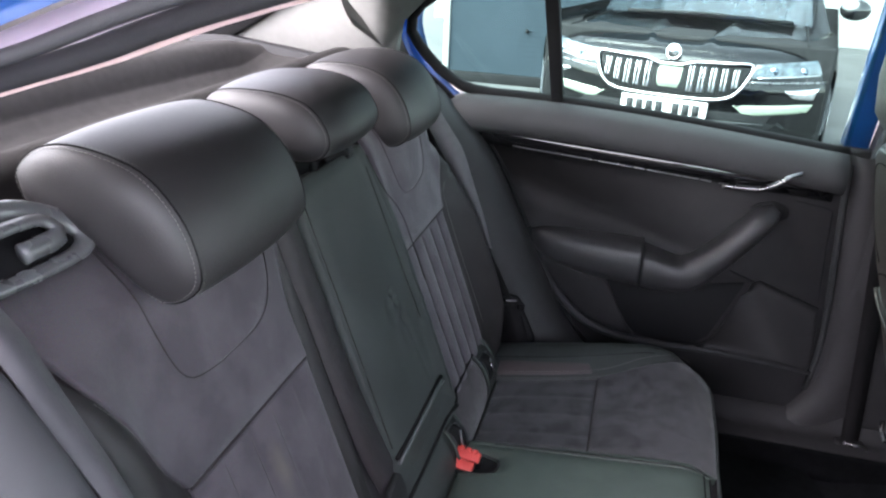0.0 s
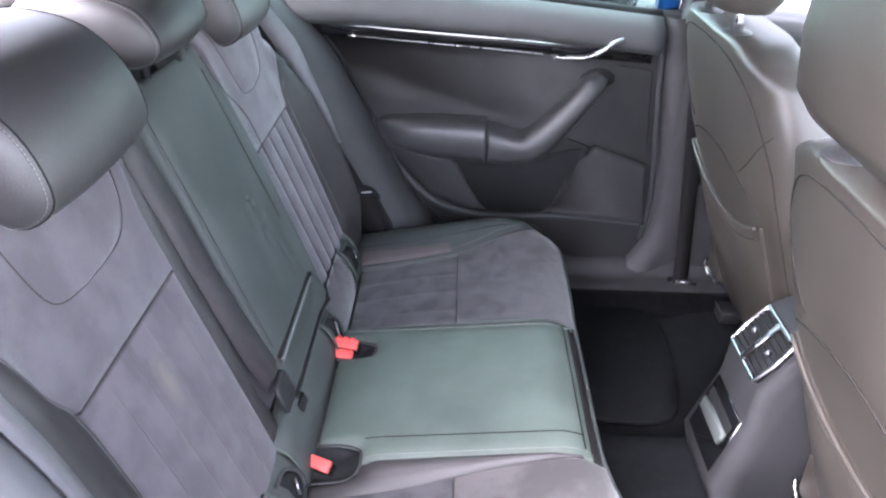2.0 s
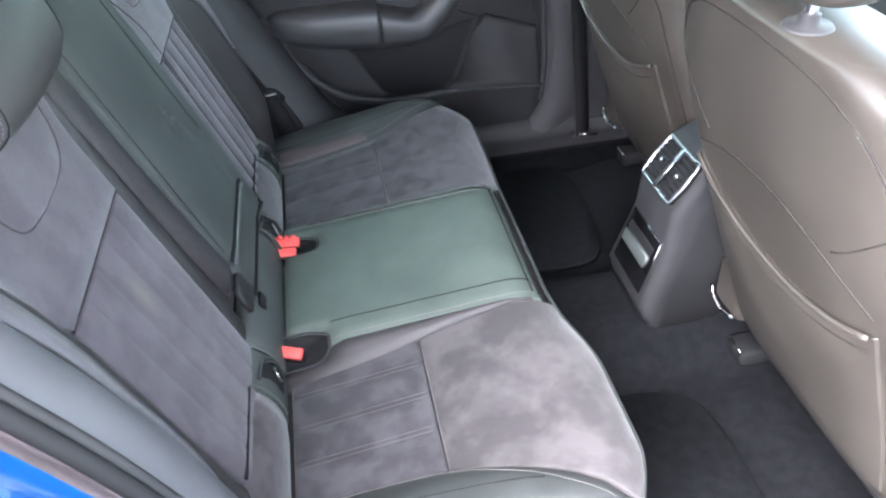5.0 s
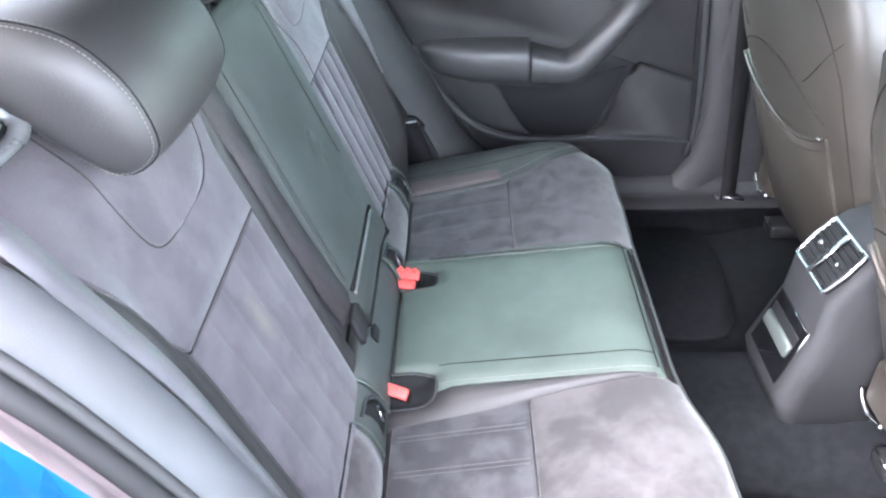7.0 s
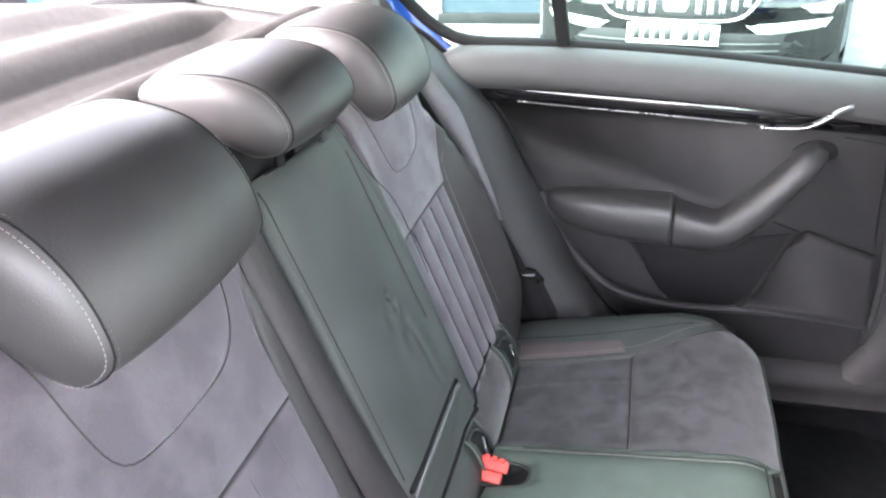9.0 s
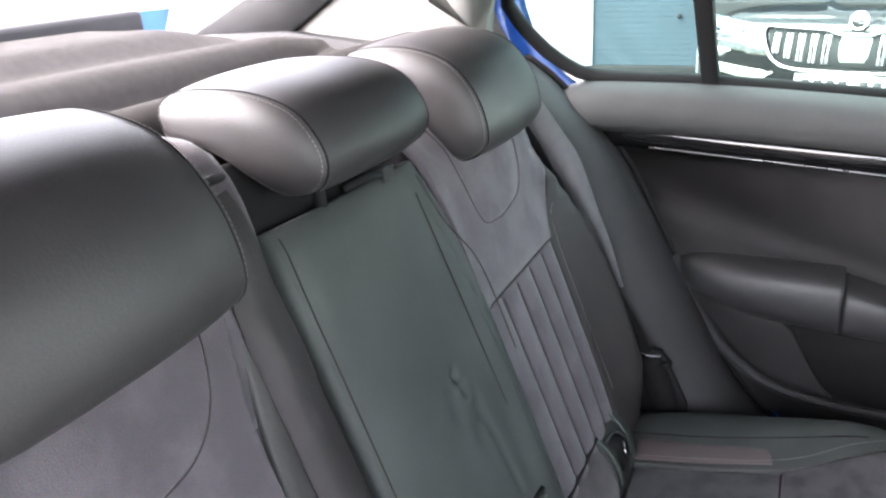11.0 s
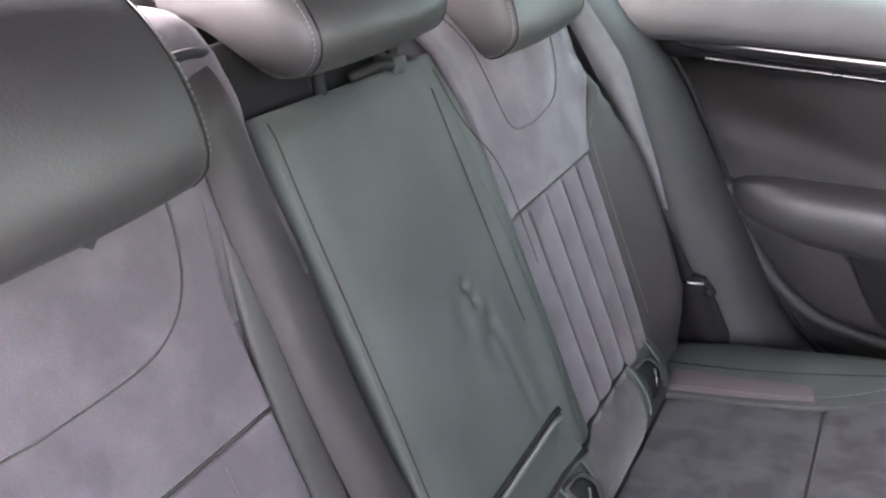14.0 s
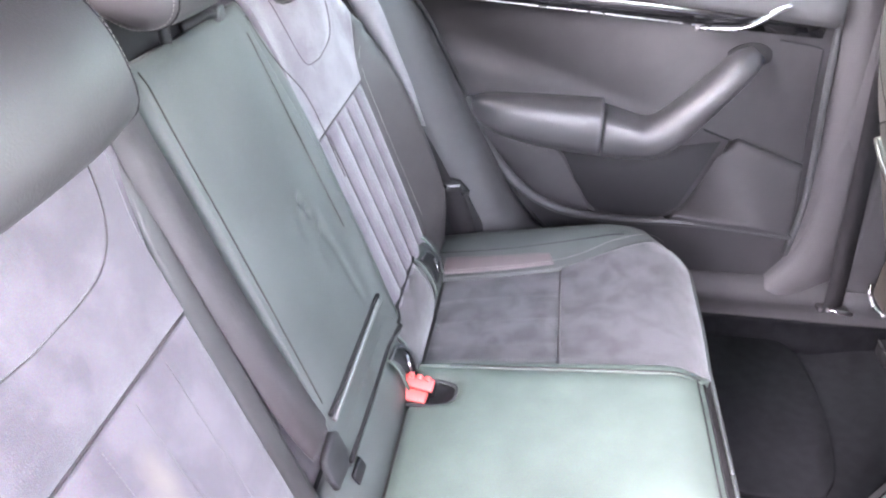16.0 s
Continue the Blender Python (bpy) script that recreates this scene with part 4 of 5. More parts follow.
def shell():
    w = thing("car_body", "blue hatchback body shell around the rear seats", "car body", kind="structure")
    # near rear door opening
    part("side_trim", grid(along(EDGE, 40, (-0.20, -0.585, -0.05), (-0.05, -0.610, -0.02), (-0.004, -0.618, -0.002), (0.004, -0.628, 0.0), (0.012, -0.65, 0.004), (0.016, -0.68, 0.004), (0.012, -0.70, 0.0), (-0.03, -0.71, -0.03)))[0], LIT_TRIM, w, "side trim in a lightened, lit grey")
    part("door_seal", tube([p[0] for p in along(EDGE, 60, (0.02, -0.708, 0.0))], 0.008, 8), RUBBER, w, "black door seal")
    part("seal_lip", tube([p[0] for p in along(EDGE, 60, (0.018, -0.695, 0.004))], 0.006, 8), PLASTIC, w)
    part("door_jamb", strip(along(EDGE, 40, (0.022, -0.714, -0.006), (0.029, -0.725, -0.006), (0.035, -0.736, -0.007))), JAMB, w, "pale door jamb")
    part("blue_quarter", strip(along(EDGE, 40, (0.035, -0.736, -0.007), (0.042, -0.756, -0.007), (0.04, -0.79, -0.008), (0.02, -0.83, -0.01), (-0.1, -0.86, -0.06), (-0.5, -0.87, -0.2))), BLUE, w, "glossy blue quarter panel")
    # Rail lining, jamb and seals are coloured paler to make up for dim light.
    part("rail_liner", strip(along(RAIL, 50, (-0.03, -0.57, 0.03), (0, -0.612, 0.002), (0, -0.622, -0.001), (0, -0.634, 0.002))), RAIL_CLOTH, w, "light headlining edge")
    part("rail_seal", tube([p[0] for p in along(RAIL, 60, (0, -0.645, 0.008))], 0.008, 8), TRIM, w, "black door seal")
    part("rail_jamb", strip(along(RAIL, 50, (0, -0.652, 0.011), (0, -0.675, 0.013), (0, -0.698, 0.019))), RAIL_PAINT, w, "pale door jamb")
    part("rail_seal_outer", tube([p[0] for p in along(RAIL, 60, (0, -0.680, 0.012))], 0.004, 8), TRIM, w)
    part("rail_body", strip(along(RAIL, 50, (0, -0.698, 0.021), (-0.005, -0.712, 0.03), (-0.02, -0.73, 0.06), (-0.05, -0.72, 0.10))), BLUE, w)
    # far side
    part("far_side_trim", grid(along(FAR_EDGE, 40, (-0.20, 0.572, -0.05), (-0.06, 0.590, -0.01), (-0.028, 0.605, 0.0), (-0.012, 0.625, 0.004), (0.0, 0.65, 0.006), (0.004, 0.68, 0.004), (0.0, 0.70, 0.0), (-0.03, 0.715, -0.03)))[0], SHADED_TRIM, w, "side trim in a darkened, shaded grey")
    # No hollow is cut here; a flat black sheet stands in for its darkness.
    part("belt_recess_sheet", slab([(-0.055, 0.53), (0.088, 0.53), (0.080, 0.578), (0.034, 0.672), (-0.035, 0.66), (-0.06, 0.60)], lambda a, b, h: (a, 0.579 - h, b), 0.007, 0.002), RUBBER, w, "flat black sheet standing for the dark hollow below the belt anchor")
    part("far_door_seal", tube([p[0] for p in along(FAR_EDGE, 50, (0.006, 0.703, 0.0))], 0.006, 8), RUBBER, w, "black door seal")
    frame_curve = [(-0.168, 1.043), (-0.178, 1.051), (-0.217, 1.079), (-0.253, 1.116), (-0.280, 1.176), (-0.288, 1.23), (-0.262, 1.285), (-0.19, 1.33), (0.0, 1.378)]
    part("far_blue_frame", strip(along(frame_curve, 40, (-0.012, 0.698, -0.006), (0.0, 0.70, 0.0), (0.016, 0.708, 0.010), (0.026, 0.73, 0.014), (0.034, 0.742, 0.018))), BLUE, w, "blue painted door frame")
    part("far_frame_liner", strip([[(x + dx * 1.0, y, z + dz) for dx, y, dz in ((0.0, 0.694, 0.002), (-0.012, 0.672, 0.010), (-0.030, 0.640, 0.022), (-0.06, 0.608, 0.05), (-0.1, 0.590, 0.08))] for x, z in spline([(-0.262, 1.15), (-0.286, 1.19), (-0.292, 1.235), (-0.266, 1.288), (-0.19, 1.335), (0.0, 1.382), (0.3, 1.405), (0.7, 1.41), (1.05, 1.40)], 50)]), LINER, w)
    # pillar and roof linings
    for s in (-1, 1):
        cpill = lambda a, b, h: (a, s * (0.635 - h - 0.30 * (b - 1.15)), b)
        part("c_pillar_trim", slab([(-0.665, 1.180), (-0.33, 1.135), (-0.285, 1.15), (-0.275, 1.20), (-0.262, 1.25), (-0.21, 1.30), (-0.1, 1.345), (0.1, 1.39), (-0.1, 1.42), (-0.33, 1.35), (-0.5, 1.27)], cpill, 0.03, 0.01), LINER, w, "light grey pillar lining")
        part("d_pillar_trim", slab([(-0.93, 1.165), (-0.672, 1.172), (-0.51, 1.266), (-0.33, 1.353), (-0.46, 1.385), (-0.70, 1.26)], lambda a, b, h: (a, s * (0.625 - h - 0.30 * (b - 1.15)), b), 0.03, 0.006), PLASTIC, w, "black tailgate frame trim")
    part("roof_lining", strip([[(x, y, z - 0.35 * y * y * 0.35) for y in np.linspace(-0.60, 0.60, 13)] for x, z in spline([(-0.38, 1.405), (0.0, 1.445), (0.5, 1.46), (0.8, 1.455), (1.02, 1.435)], 20)]), LINER, w, "light grey headlining")
    part("tailgate_sill", box(-1.22, -1.10, -0.70, 0.70, 1.09, 1.222, 0.012), PLASTIC, w, "black tailgate lining")
    part("rear_glass", strip([[(-1.17, y, 1.225), (-0.75, y, 1.345), (-0.4, y, 1.42)] for y in np.linspace(-0.58, 0.58, 9)]), REAR_GLASS, w, "sloping rear window")
    for s in (-1, 1):
        part("shelf_support", slab([(-1.15, 1.09), (-0.32, 1.05), (-0.30, 1.13), (-0.34, 1.145), (-0.665, 1.185), (-1.15, 1.17)], lambda a, b, h: (a, s * (0.60 - h), b), 0.07, 0.006), PLASTIC, w, "black side support of the shelf")
    part("boot_side", box(-1.2, -0.34, 0.60, 0.70, 0.6, 1.14, 0.02), PLASTIC, w)
    part("boot_side_near", box(-1.2, -0.34, -0.70, -0.60, 0.6, 1.14, 0.02), PLASTIC, w)
    part("b_pillar", slab([(0.648, 1.40), (0.652, 1.04), (0.70, 1.04), (0.70, 1.40)], lambda a, b, h: (a, 0.735 - h - 0.30 * max(0, b - 1.09), b), 0.03, 0.004), BLUE, w, "blue painted pillar frame")
    part("b_pillar_filler", box(0.64, 0.88, 0.712, 0.80, 0.38, 1.05, 0.01), PLASTIC, w)
    part("b_pillar_trim", slab([(0.72, 1.40), (0.70, 1.0), (0.705, 0.55), (0.68, 0.42), (0.80, 0.40), (0.80, 1.40)], lambda a, b, h: (a, 0.70 - h - 0.22 * max(0, b - 1.05), b), 0.05, 0.012), PILLAR, w, "grey pillar lining")
    foot = spline([(0.44, 0.412), (0.55, 0.414), (0.618, 0.420), (0.664, 0.444), (0.694, 0.497), (0.706, 0.57), (0.703, 0.669), (0.688, 0.82), (0.674, 0.94), (0.667, 1.04)], 48)
    rows = []
    for i, (x, z) in enumerate(foot):
        (xa, za), (xb, zb) = foot[max(i - 1, 0)], foot[min(i + 1, len(foot) - 1)]
        q = math.hypot(xb - xa, zb - za)
        nx, nz = (zb - za) / q, -(xb - xa) / q
        rows.append([(x + nx * a, y, z + nz * a) for a, y in ((-0.004, 0.715), (0.0, 0.700), (0.006, 0.689), (0.018, 0.679), (0.040, 0.673), (0.065, 0.677), (0.095, 0.690), (0.125, 0.706))])
    part("pillar_foot", grid(rows)[0], PILLAR, w, "dark curved pillar foot and sill lining")
    part("sill", patch([(-0.1, 0.615), (0.4, 0.615), (1.6, 0.615)], [(-0.1, 0.74), (0.4, 0.74), (1.6, 0.74)], lambda x, y, h: (x, y, 0.395 + 0.04 * step(y, 0.66, 0.70) + h), 0.008, 0.014), PLASTIC, w, "black sill plate")
    part("side_carpet", strip([[(x, 0.617, 0.396), (x, 0.605, 0.388), (x, 0.585, 0.36), (x, 0.57, 0.340)] for x in np.linspace(0.3, 1.6, 14)]), CARPET, w, "black carpet up the side of the footwell")
    part("near_sill", patch([(-0.1, -0.60), (0.4, -0.60), (1.6, -0.60)], [(-0.1, -0.74), (0.4, -0.74), (1.6, -0.74)], lambda x, y, h: (x, y, 0.395 + h), 0.008, 0.05), PLASTIC, w, "black sill plate")
    part("roof_skin", strip([[(x, y, z - 0.12 * y * y) for y in np.linspace(-0.64, 0.64, 15)] for x, z in spline([(-0.42, 1.455), (0.0, 1.482), (0.5, 1.492), (0.8, 1.487), (1.03, 1.462)], 18)]), BLUE, w, "blue painted roof")
    part("bonnet", strip([[(x, y, z - 0.16 * abs(y) ** 3) for y in np.linspace(-0.76, 0.76, 19)] for x, z in spline([(1.84, 0.985), (2.2, 0.93), (2.55, 0.84), (2.72, 0.74), (2.77, 0.60)], 18)]), BLUE, w, "blue painted bonnet")
    part("front_bumper", strip([[(2.78 - 0.22 * (abs(y) / 0.8) ** 3, y, z) for y in np.linspace(-0.80, 0.80, 19)] for z in (0.24, 0.40, 0.58)]), BLUE, w)
    part("tailgate", strip([[(-1.22 - q + 0.10 * (abs(y) / 0.8) ** 3, y, z) for y in np.linspace(-0.80, 0.80, 19)] for q, z in ((0.0, 1.215), (0.06, 1.10), (0.05, 0.80), (0.10, 0.55), (0.06, 0.28))]), BLUE, w, "blue painted tailgate")
    for s, xs in ((1, (-1.18, -0.60, 0.0, 0.68, 1.4, 2.1, 2.55)), (-1, (0.74, 1.4, 2.1, 2.55)), (-1, (-1.18, -0.9, -0.48))):
        part("side_skin", strip([[(x, s * y, z * (1 - 0.02 * max(0, x - 1.6))) for y, z in (((0.765, 0.995) if s > 0 else (0.735, 1.035)), (0.805, 0.975), (0.83, 0.82), (0.835, 0.62), (0.82, 0.42), (0.79, 0.27))] for x in xs]), BLUE, w, "blue painted body side")
        for wing in ([x for x in xs if x > 1.6], [x for x in xs if x < -0.45]):
            if len(wing) > 1:
                part("fender_top", strip([[(x, s * (0.766 if s > 0 else 0.736), 0.996 if s > 0 else 1.034), (x, s * 0.66, 1.03)] for x in wing]), BLUE, w)
    part("floor_pan", box(-1.15, 2.6, -0.72, 0.72, 0.26, 0.30, 0.01), RUBBER, w)
    for s in (-1, 1):
        for x in (-0.42, 2.30):
            wheel = part("wheel", tube([(x, s * 0.66, 0.318), (x, s * 0.842, 0.318)], 0.318, 36), RUBBER, w, "black tyre")
            part("rim", tube([(x, s * 0.80, 0.318), (x, s * 0.848, 0.318)], 0.22, 30), SATIN, wheel, "alloy rim")
    floor = tagged(part("floor", grid([[(x, y, 0.345 + 0.075 * (1 - step(abs(y), 0.07, 0.17)) + 0.02 * step(x, 0.75, 0.9)) for y in np.linspace(-0.74, 0.74, 50)] for x in np.linspace(0.2, 1.7, 20)])[0], CARPET), "black carpeted car floor with a centre tunnel", "floor", kind="structure")
    mats = thing("floor_mat", "black carpet mat in the far footwell", "floor mat")
    part("mat", slab(spline([(0.42, 0.20), (0.62, 0.18), (0.70, 0.24), (0.72, 0.50), (0.66, 0.60), (0.42, 0.60)], 30), lambda a, b, h: (a, b, 0.362 + h), 0.012, 0.004), CARPET, mats)
    near = copy_thing(mats, Matrix.Diagonal((1, -1, 1, 1)))
    near.matrix_basis = Matrix.Translation((0, -0.80, 0))
    shelf = thing("parcel_shelf", "dark grey felt parcel shelf with moulded ridges", "parcel shelf")

    def band(prof, n, lo=-0.615, hi=0.615):
        """A felt moulding of one profile across the car, bowed and rounded down at its ends."""
        rows = []
        for y in np.linspace(lo, hi, 44):
            e = step(abs(y), 0.50, 0.62)
            bow = 0.10 * (y / 0.6) ** 2
            rows.append([(x + bow * step(-x, 0.40, 0.8), y, z + (1.168 - z) * 0.8 * e) for x, z in spline(prof, n)])
        return strip(rows)
    part("front_lip", band([(-0.322, 1.08), (-0.326, 1.165), (-0.340, 1.190), (-0.362, 1.195), (-0.385, 1.182), (-0.405, 1.15), (-0.425, 1.125)], 26), SHELF, shelf, "raised felt lip behind the headrests")
    part("trough", band([(-0.424, 1.126), (-0.46, 1.108), (-0.54, 1.108), (-0.60, 1.118), (-0.625, 1.135)], 14), SHELF, shelf)
    part("middle_ridge", band([(-0.624, 1.134), (-0.640, 1.165), (-0.660, 1.184), (-0.69, 1.188), (-0.72, 1.180), (-0.745, 1.168)], 22), SHELF, shelf, "moulded felt ridge")
    part("recessed_panel", band([(-0.744, 1.169), (-0.79, 1.162), (-0.84, 1.162), (-0.865, 1.166)], 10), SHELF, shelf)
    part("rear_ridge", band([(-0.864, 1.165), (-0.885, 1.180), (-0.91, 1.198), (-0.95, 1.202), (-1.02, 1.200), (-1.12, 1.200)], 20), SHELF, shelf, "moulded felt ridge")


shell()

# ---- front of the cabin ----
def front_seat(yc, x0, hy=0.0):
    t = thing("car_seat", "grey-brown leather front seat with a map pocket", "car seat", "front seats")
    t.location = (x0, yc, 0.34)
    spine = lambda z: 0.0 + 0.26 * (0.80 - z) + 0.10 * max(0, 0.55 - z)

    def half(z):
        return (0.268 - 0.05 * step(z, 0.62, 0.82) - 0.02 * step(0.5 - z, 0, 0.4)) * (1 - 0.35 * step(z, 0.735, 0.785))

    def deep(z):
        return 0.085 * (1 - 0.35 * step(z, 0.69, 0.78))

    def rear(y, z, h=0.0):
        """The rear face of the backrest; h stands out to the back."""
        q = min(abs(y) / half(z), 0.999) ** (1 / 0.5)
        return (spine(z) + 0.02 + deep(z) * (1 - math.sqrt(1 - q * q) ** 0.62) - h, y, z)
    rings = []
    for z in [0.118, 0.122] + list(np.linspace(0.135, 0.68, 16)) + [0.70, 0.72, 0.738, 0.753, 0.765, 0.773]:
        ring = []
        for a in np.linspace(0, 2 * math.pi, 64, endpoint=False):
            ca, sa = math.cos(a), math.sin(a)
            ring.append((spine(z) + 0.02 + deep(z) + deep(z) * (1 - 0.25 * step(0.135 - z, 0, 0.017)) * np.sign(ca) * abs(ca) ** 0.62, half(z) * np.sign(sa) * abs(sa) ** 0.5, z))
        rings.append(ring)
    part("backrest", loft(rings), SEATBACK, t)
    for s in (-1, 1):
        line = spline([(0.235, 0.14), (0.244, 0.35), (0.245, 0.55), (0.234, 0.620), (0.213, 0.668), (0.186, 0.705), (0.15, 0.731), (0.10, 0.746), (0, 0.752)], 60)
        part("seam", tube([rear(s * y, z, 0.0005) for y, z in line], 0.0011, 6), BROWN_CREASE, t)
        part("seam_stitching", stitches([rear(s * (y - 0.005), z, 0.0005) for y, z in line], 0.0005), SEATBACK, t)
        part("cross_seam", tube([rear(s * (0.140 + 0.102 * q), 0.556 + 0.10 * q ** 1.2, 0.0002) for q in np.linspace(0, 1, 10)], 0.0011, 6), BROWN_CREASE, t)
    lower = [(-0.195, 0.16), (-0.205, 0.30), (-0.205, 0.482)], [(0.195, 0.16), (0.205, 0.30), (0.205, 0.482)]

    def pocket(y, z, h):
        sag = 0.056 * (1 - (y / 0.205) ** 2) * step(z, 0.2, 0.48)
        x = rear(y, z - sag)[0]
        return (x - 0.004 - h, y, z - sag)
    part("map_pocket", patch(*lower, pocket, 0.012, 0.006, 30, 18, 3), SEATBACK, t, "slack leather map pocket")
    part("pocket_hem", tube([pocket(y, 0.482, 0.004) for y in np.linspace(-0.2, 0.2, 30)], 0.004, 8), SEATBACK, t)
    part("hem_seam", tube([pocket(y, 0.460, 0.005) for y in np.linspace(-0.2, 0.2, 30)], 0.0008, 6), BROWN_CREASE, t)
    part("upper_seam", tube([rear(y, 0.505 + 0.055 * (1 - (y / 0.2) ** 2), 0.0003) for y in np.linspace(-0.2, 0.2, 30)], 0.0012, 6), BROWN_CREASE, t)
    rings = []
    for z, hw, dep in ((0.806, 0.10, 0.03), (0.812, 0.135, 0.046), (0.832, 0.154, 0.058), (0.89, 0.158, 0.062), (0.95, 0.15, 0.056), (0.99, 0.13, 0.046), (1.01, 0.09, 0.026)):
        rings.append([(0.055 - 0.06 * (z - 0.83) + dep * np.sign(math.cos(a)) * abs(math.cos(a)) ** 0.65, hy + hw * np.sign(math.sin(a)) * abs(math.sin(a)) ** 0.6, z) for a in np.linspace(0, 2 * math.pi, 36, endpoint=False)])
    part("headrest", loft(rings), SEATBACK, t)
    for s in (-1, 1):
        part("post", tube([(0.055, hy + s * 0.078, 0.75), (0.055, hy + s * 0.078, 0.84)], 0.0065, 12), CHROME, t, "chrome headrest post")
        collar = [(0.766, 0.0245), (0.773, 0.025), (0.776, 0.023), (0.777, 0.011), (0.786, 0.010)]
        part("post_collar", loft([[(0.055 + q * math.cos(a), hy + s * 0.078 + q * math.sin(a), z) for a in np.linspace(0, 2 * math.pi, 24, endpoint=False)] for z, q in collar]), PILLAR, t, "grey plastic collar of the headrest post")
    part("cushion", loft([[(0.31 + 0.24 + 0.24 * np.sign(math.cos(a)) * abs(math.cos(a)) ** 0.5, 0.24 * k * np.sign(math.sin(a)) * abs(math.sin(a)) ** 0.5, z) for a in np.linspace(0, 2 * math.pi, 28, endpoint=False)] for z, k in ((0.08, 0.9), (0.12, 1), (0.24, 1), (0.28, 0.92))]), SEATBACK, t)
    for s in (-1, 1):
        part("runner", box(0.32, 0.62, s * 0.19 - 0.02, s * 0.19 + 0.02, 0.022, 0.075, 0.006), RUBBER, t)
        part("rail_cover", box(0.245, 0.36, s * 0.19 - 0.028, s * 0.19 + 0.028, 0.028, 0.062, 0.008), RUBBER, t, "black seat rail cover")
        part("rail_edge", tube([(0.245, s * 0.19 - 0.020, 0.061), (0.245, s * 0.19 + 0.020, 0.061)], 0.0018, 6), SATIN, t)
    part("corner_cover", box(0.217, 0.33, 0.165, 0.258, 0.132, 0.235, 0.022, 4), SEATBACK, t, "leather-covered lower corner")
    part("trim_edge", tube(spline([(0.215, 0.255, 0.160), (0.213, 0.24, 0.146), (0.216, 0.217, 0.134), (0.226, 0.19, 0.132)], 16), 0.0035, 8), SATIN, t, "curved bright trim edge")
    part("lower_cover", slab([(-0.18, 0.105), (0.18, 0.105), (0.19, 0.17), (-0.19, 0.17)], lambda a, b, h: (spine(b) + 0.03 - h, a, b), 0.04, 0.01), PLASTIC, t, "black lower seat cover")


def front_belt():
    t = thing("front_seat_belt", "black woven belt hanging on the far door pillar", "seat belt")
    part("webbing", ribbon([(0.735, 0.640, 1.10), (0.748, 0.648, 0.90), (0.768, 0.650, 0.70), (0.785, 0.650, 0.52), (0.795, 0.650, 0.40)], [(0.020, 0.008, 0.002)] * 5, n=30), BLACK_WEB, t)
    part("anchor", box(0.765, 0.825, 0.642, 0.665, 0.385, 0.410, 0.004), PLASTIC, t, "black anchor cover")
    part("anchor_plate", tube([(0.78, 0.638, 0.412), (0.83, 0.638, 0.406)], 0.004, 8), SATIN, t, "metal anchor plate")


front_belt()
front_seat(-0.345, 0.565, 0.025)
front_seat(0.355, 0.615)


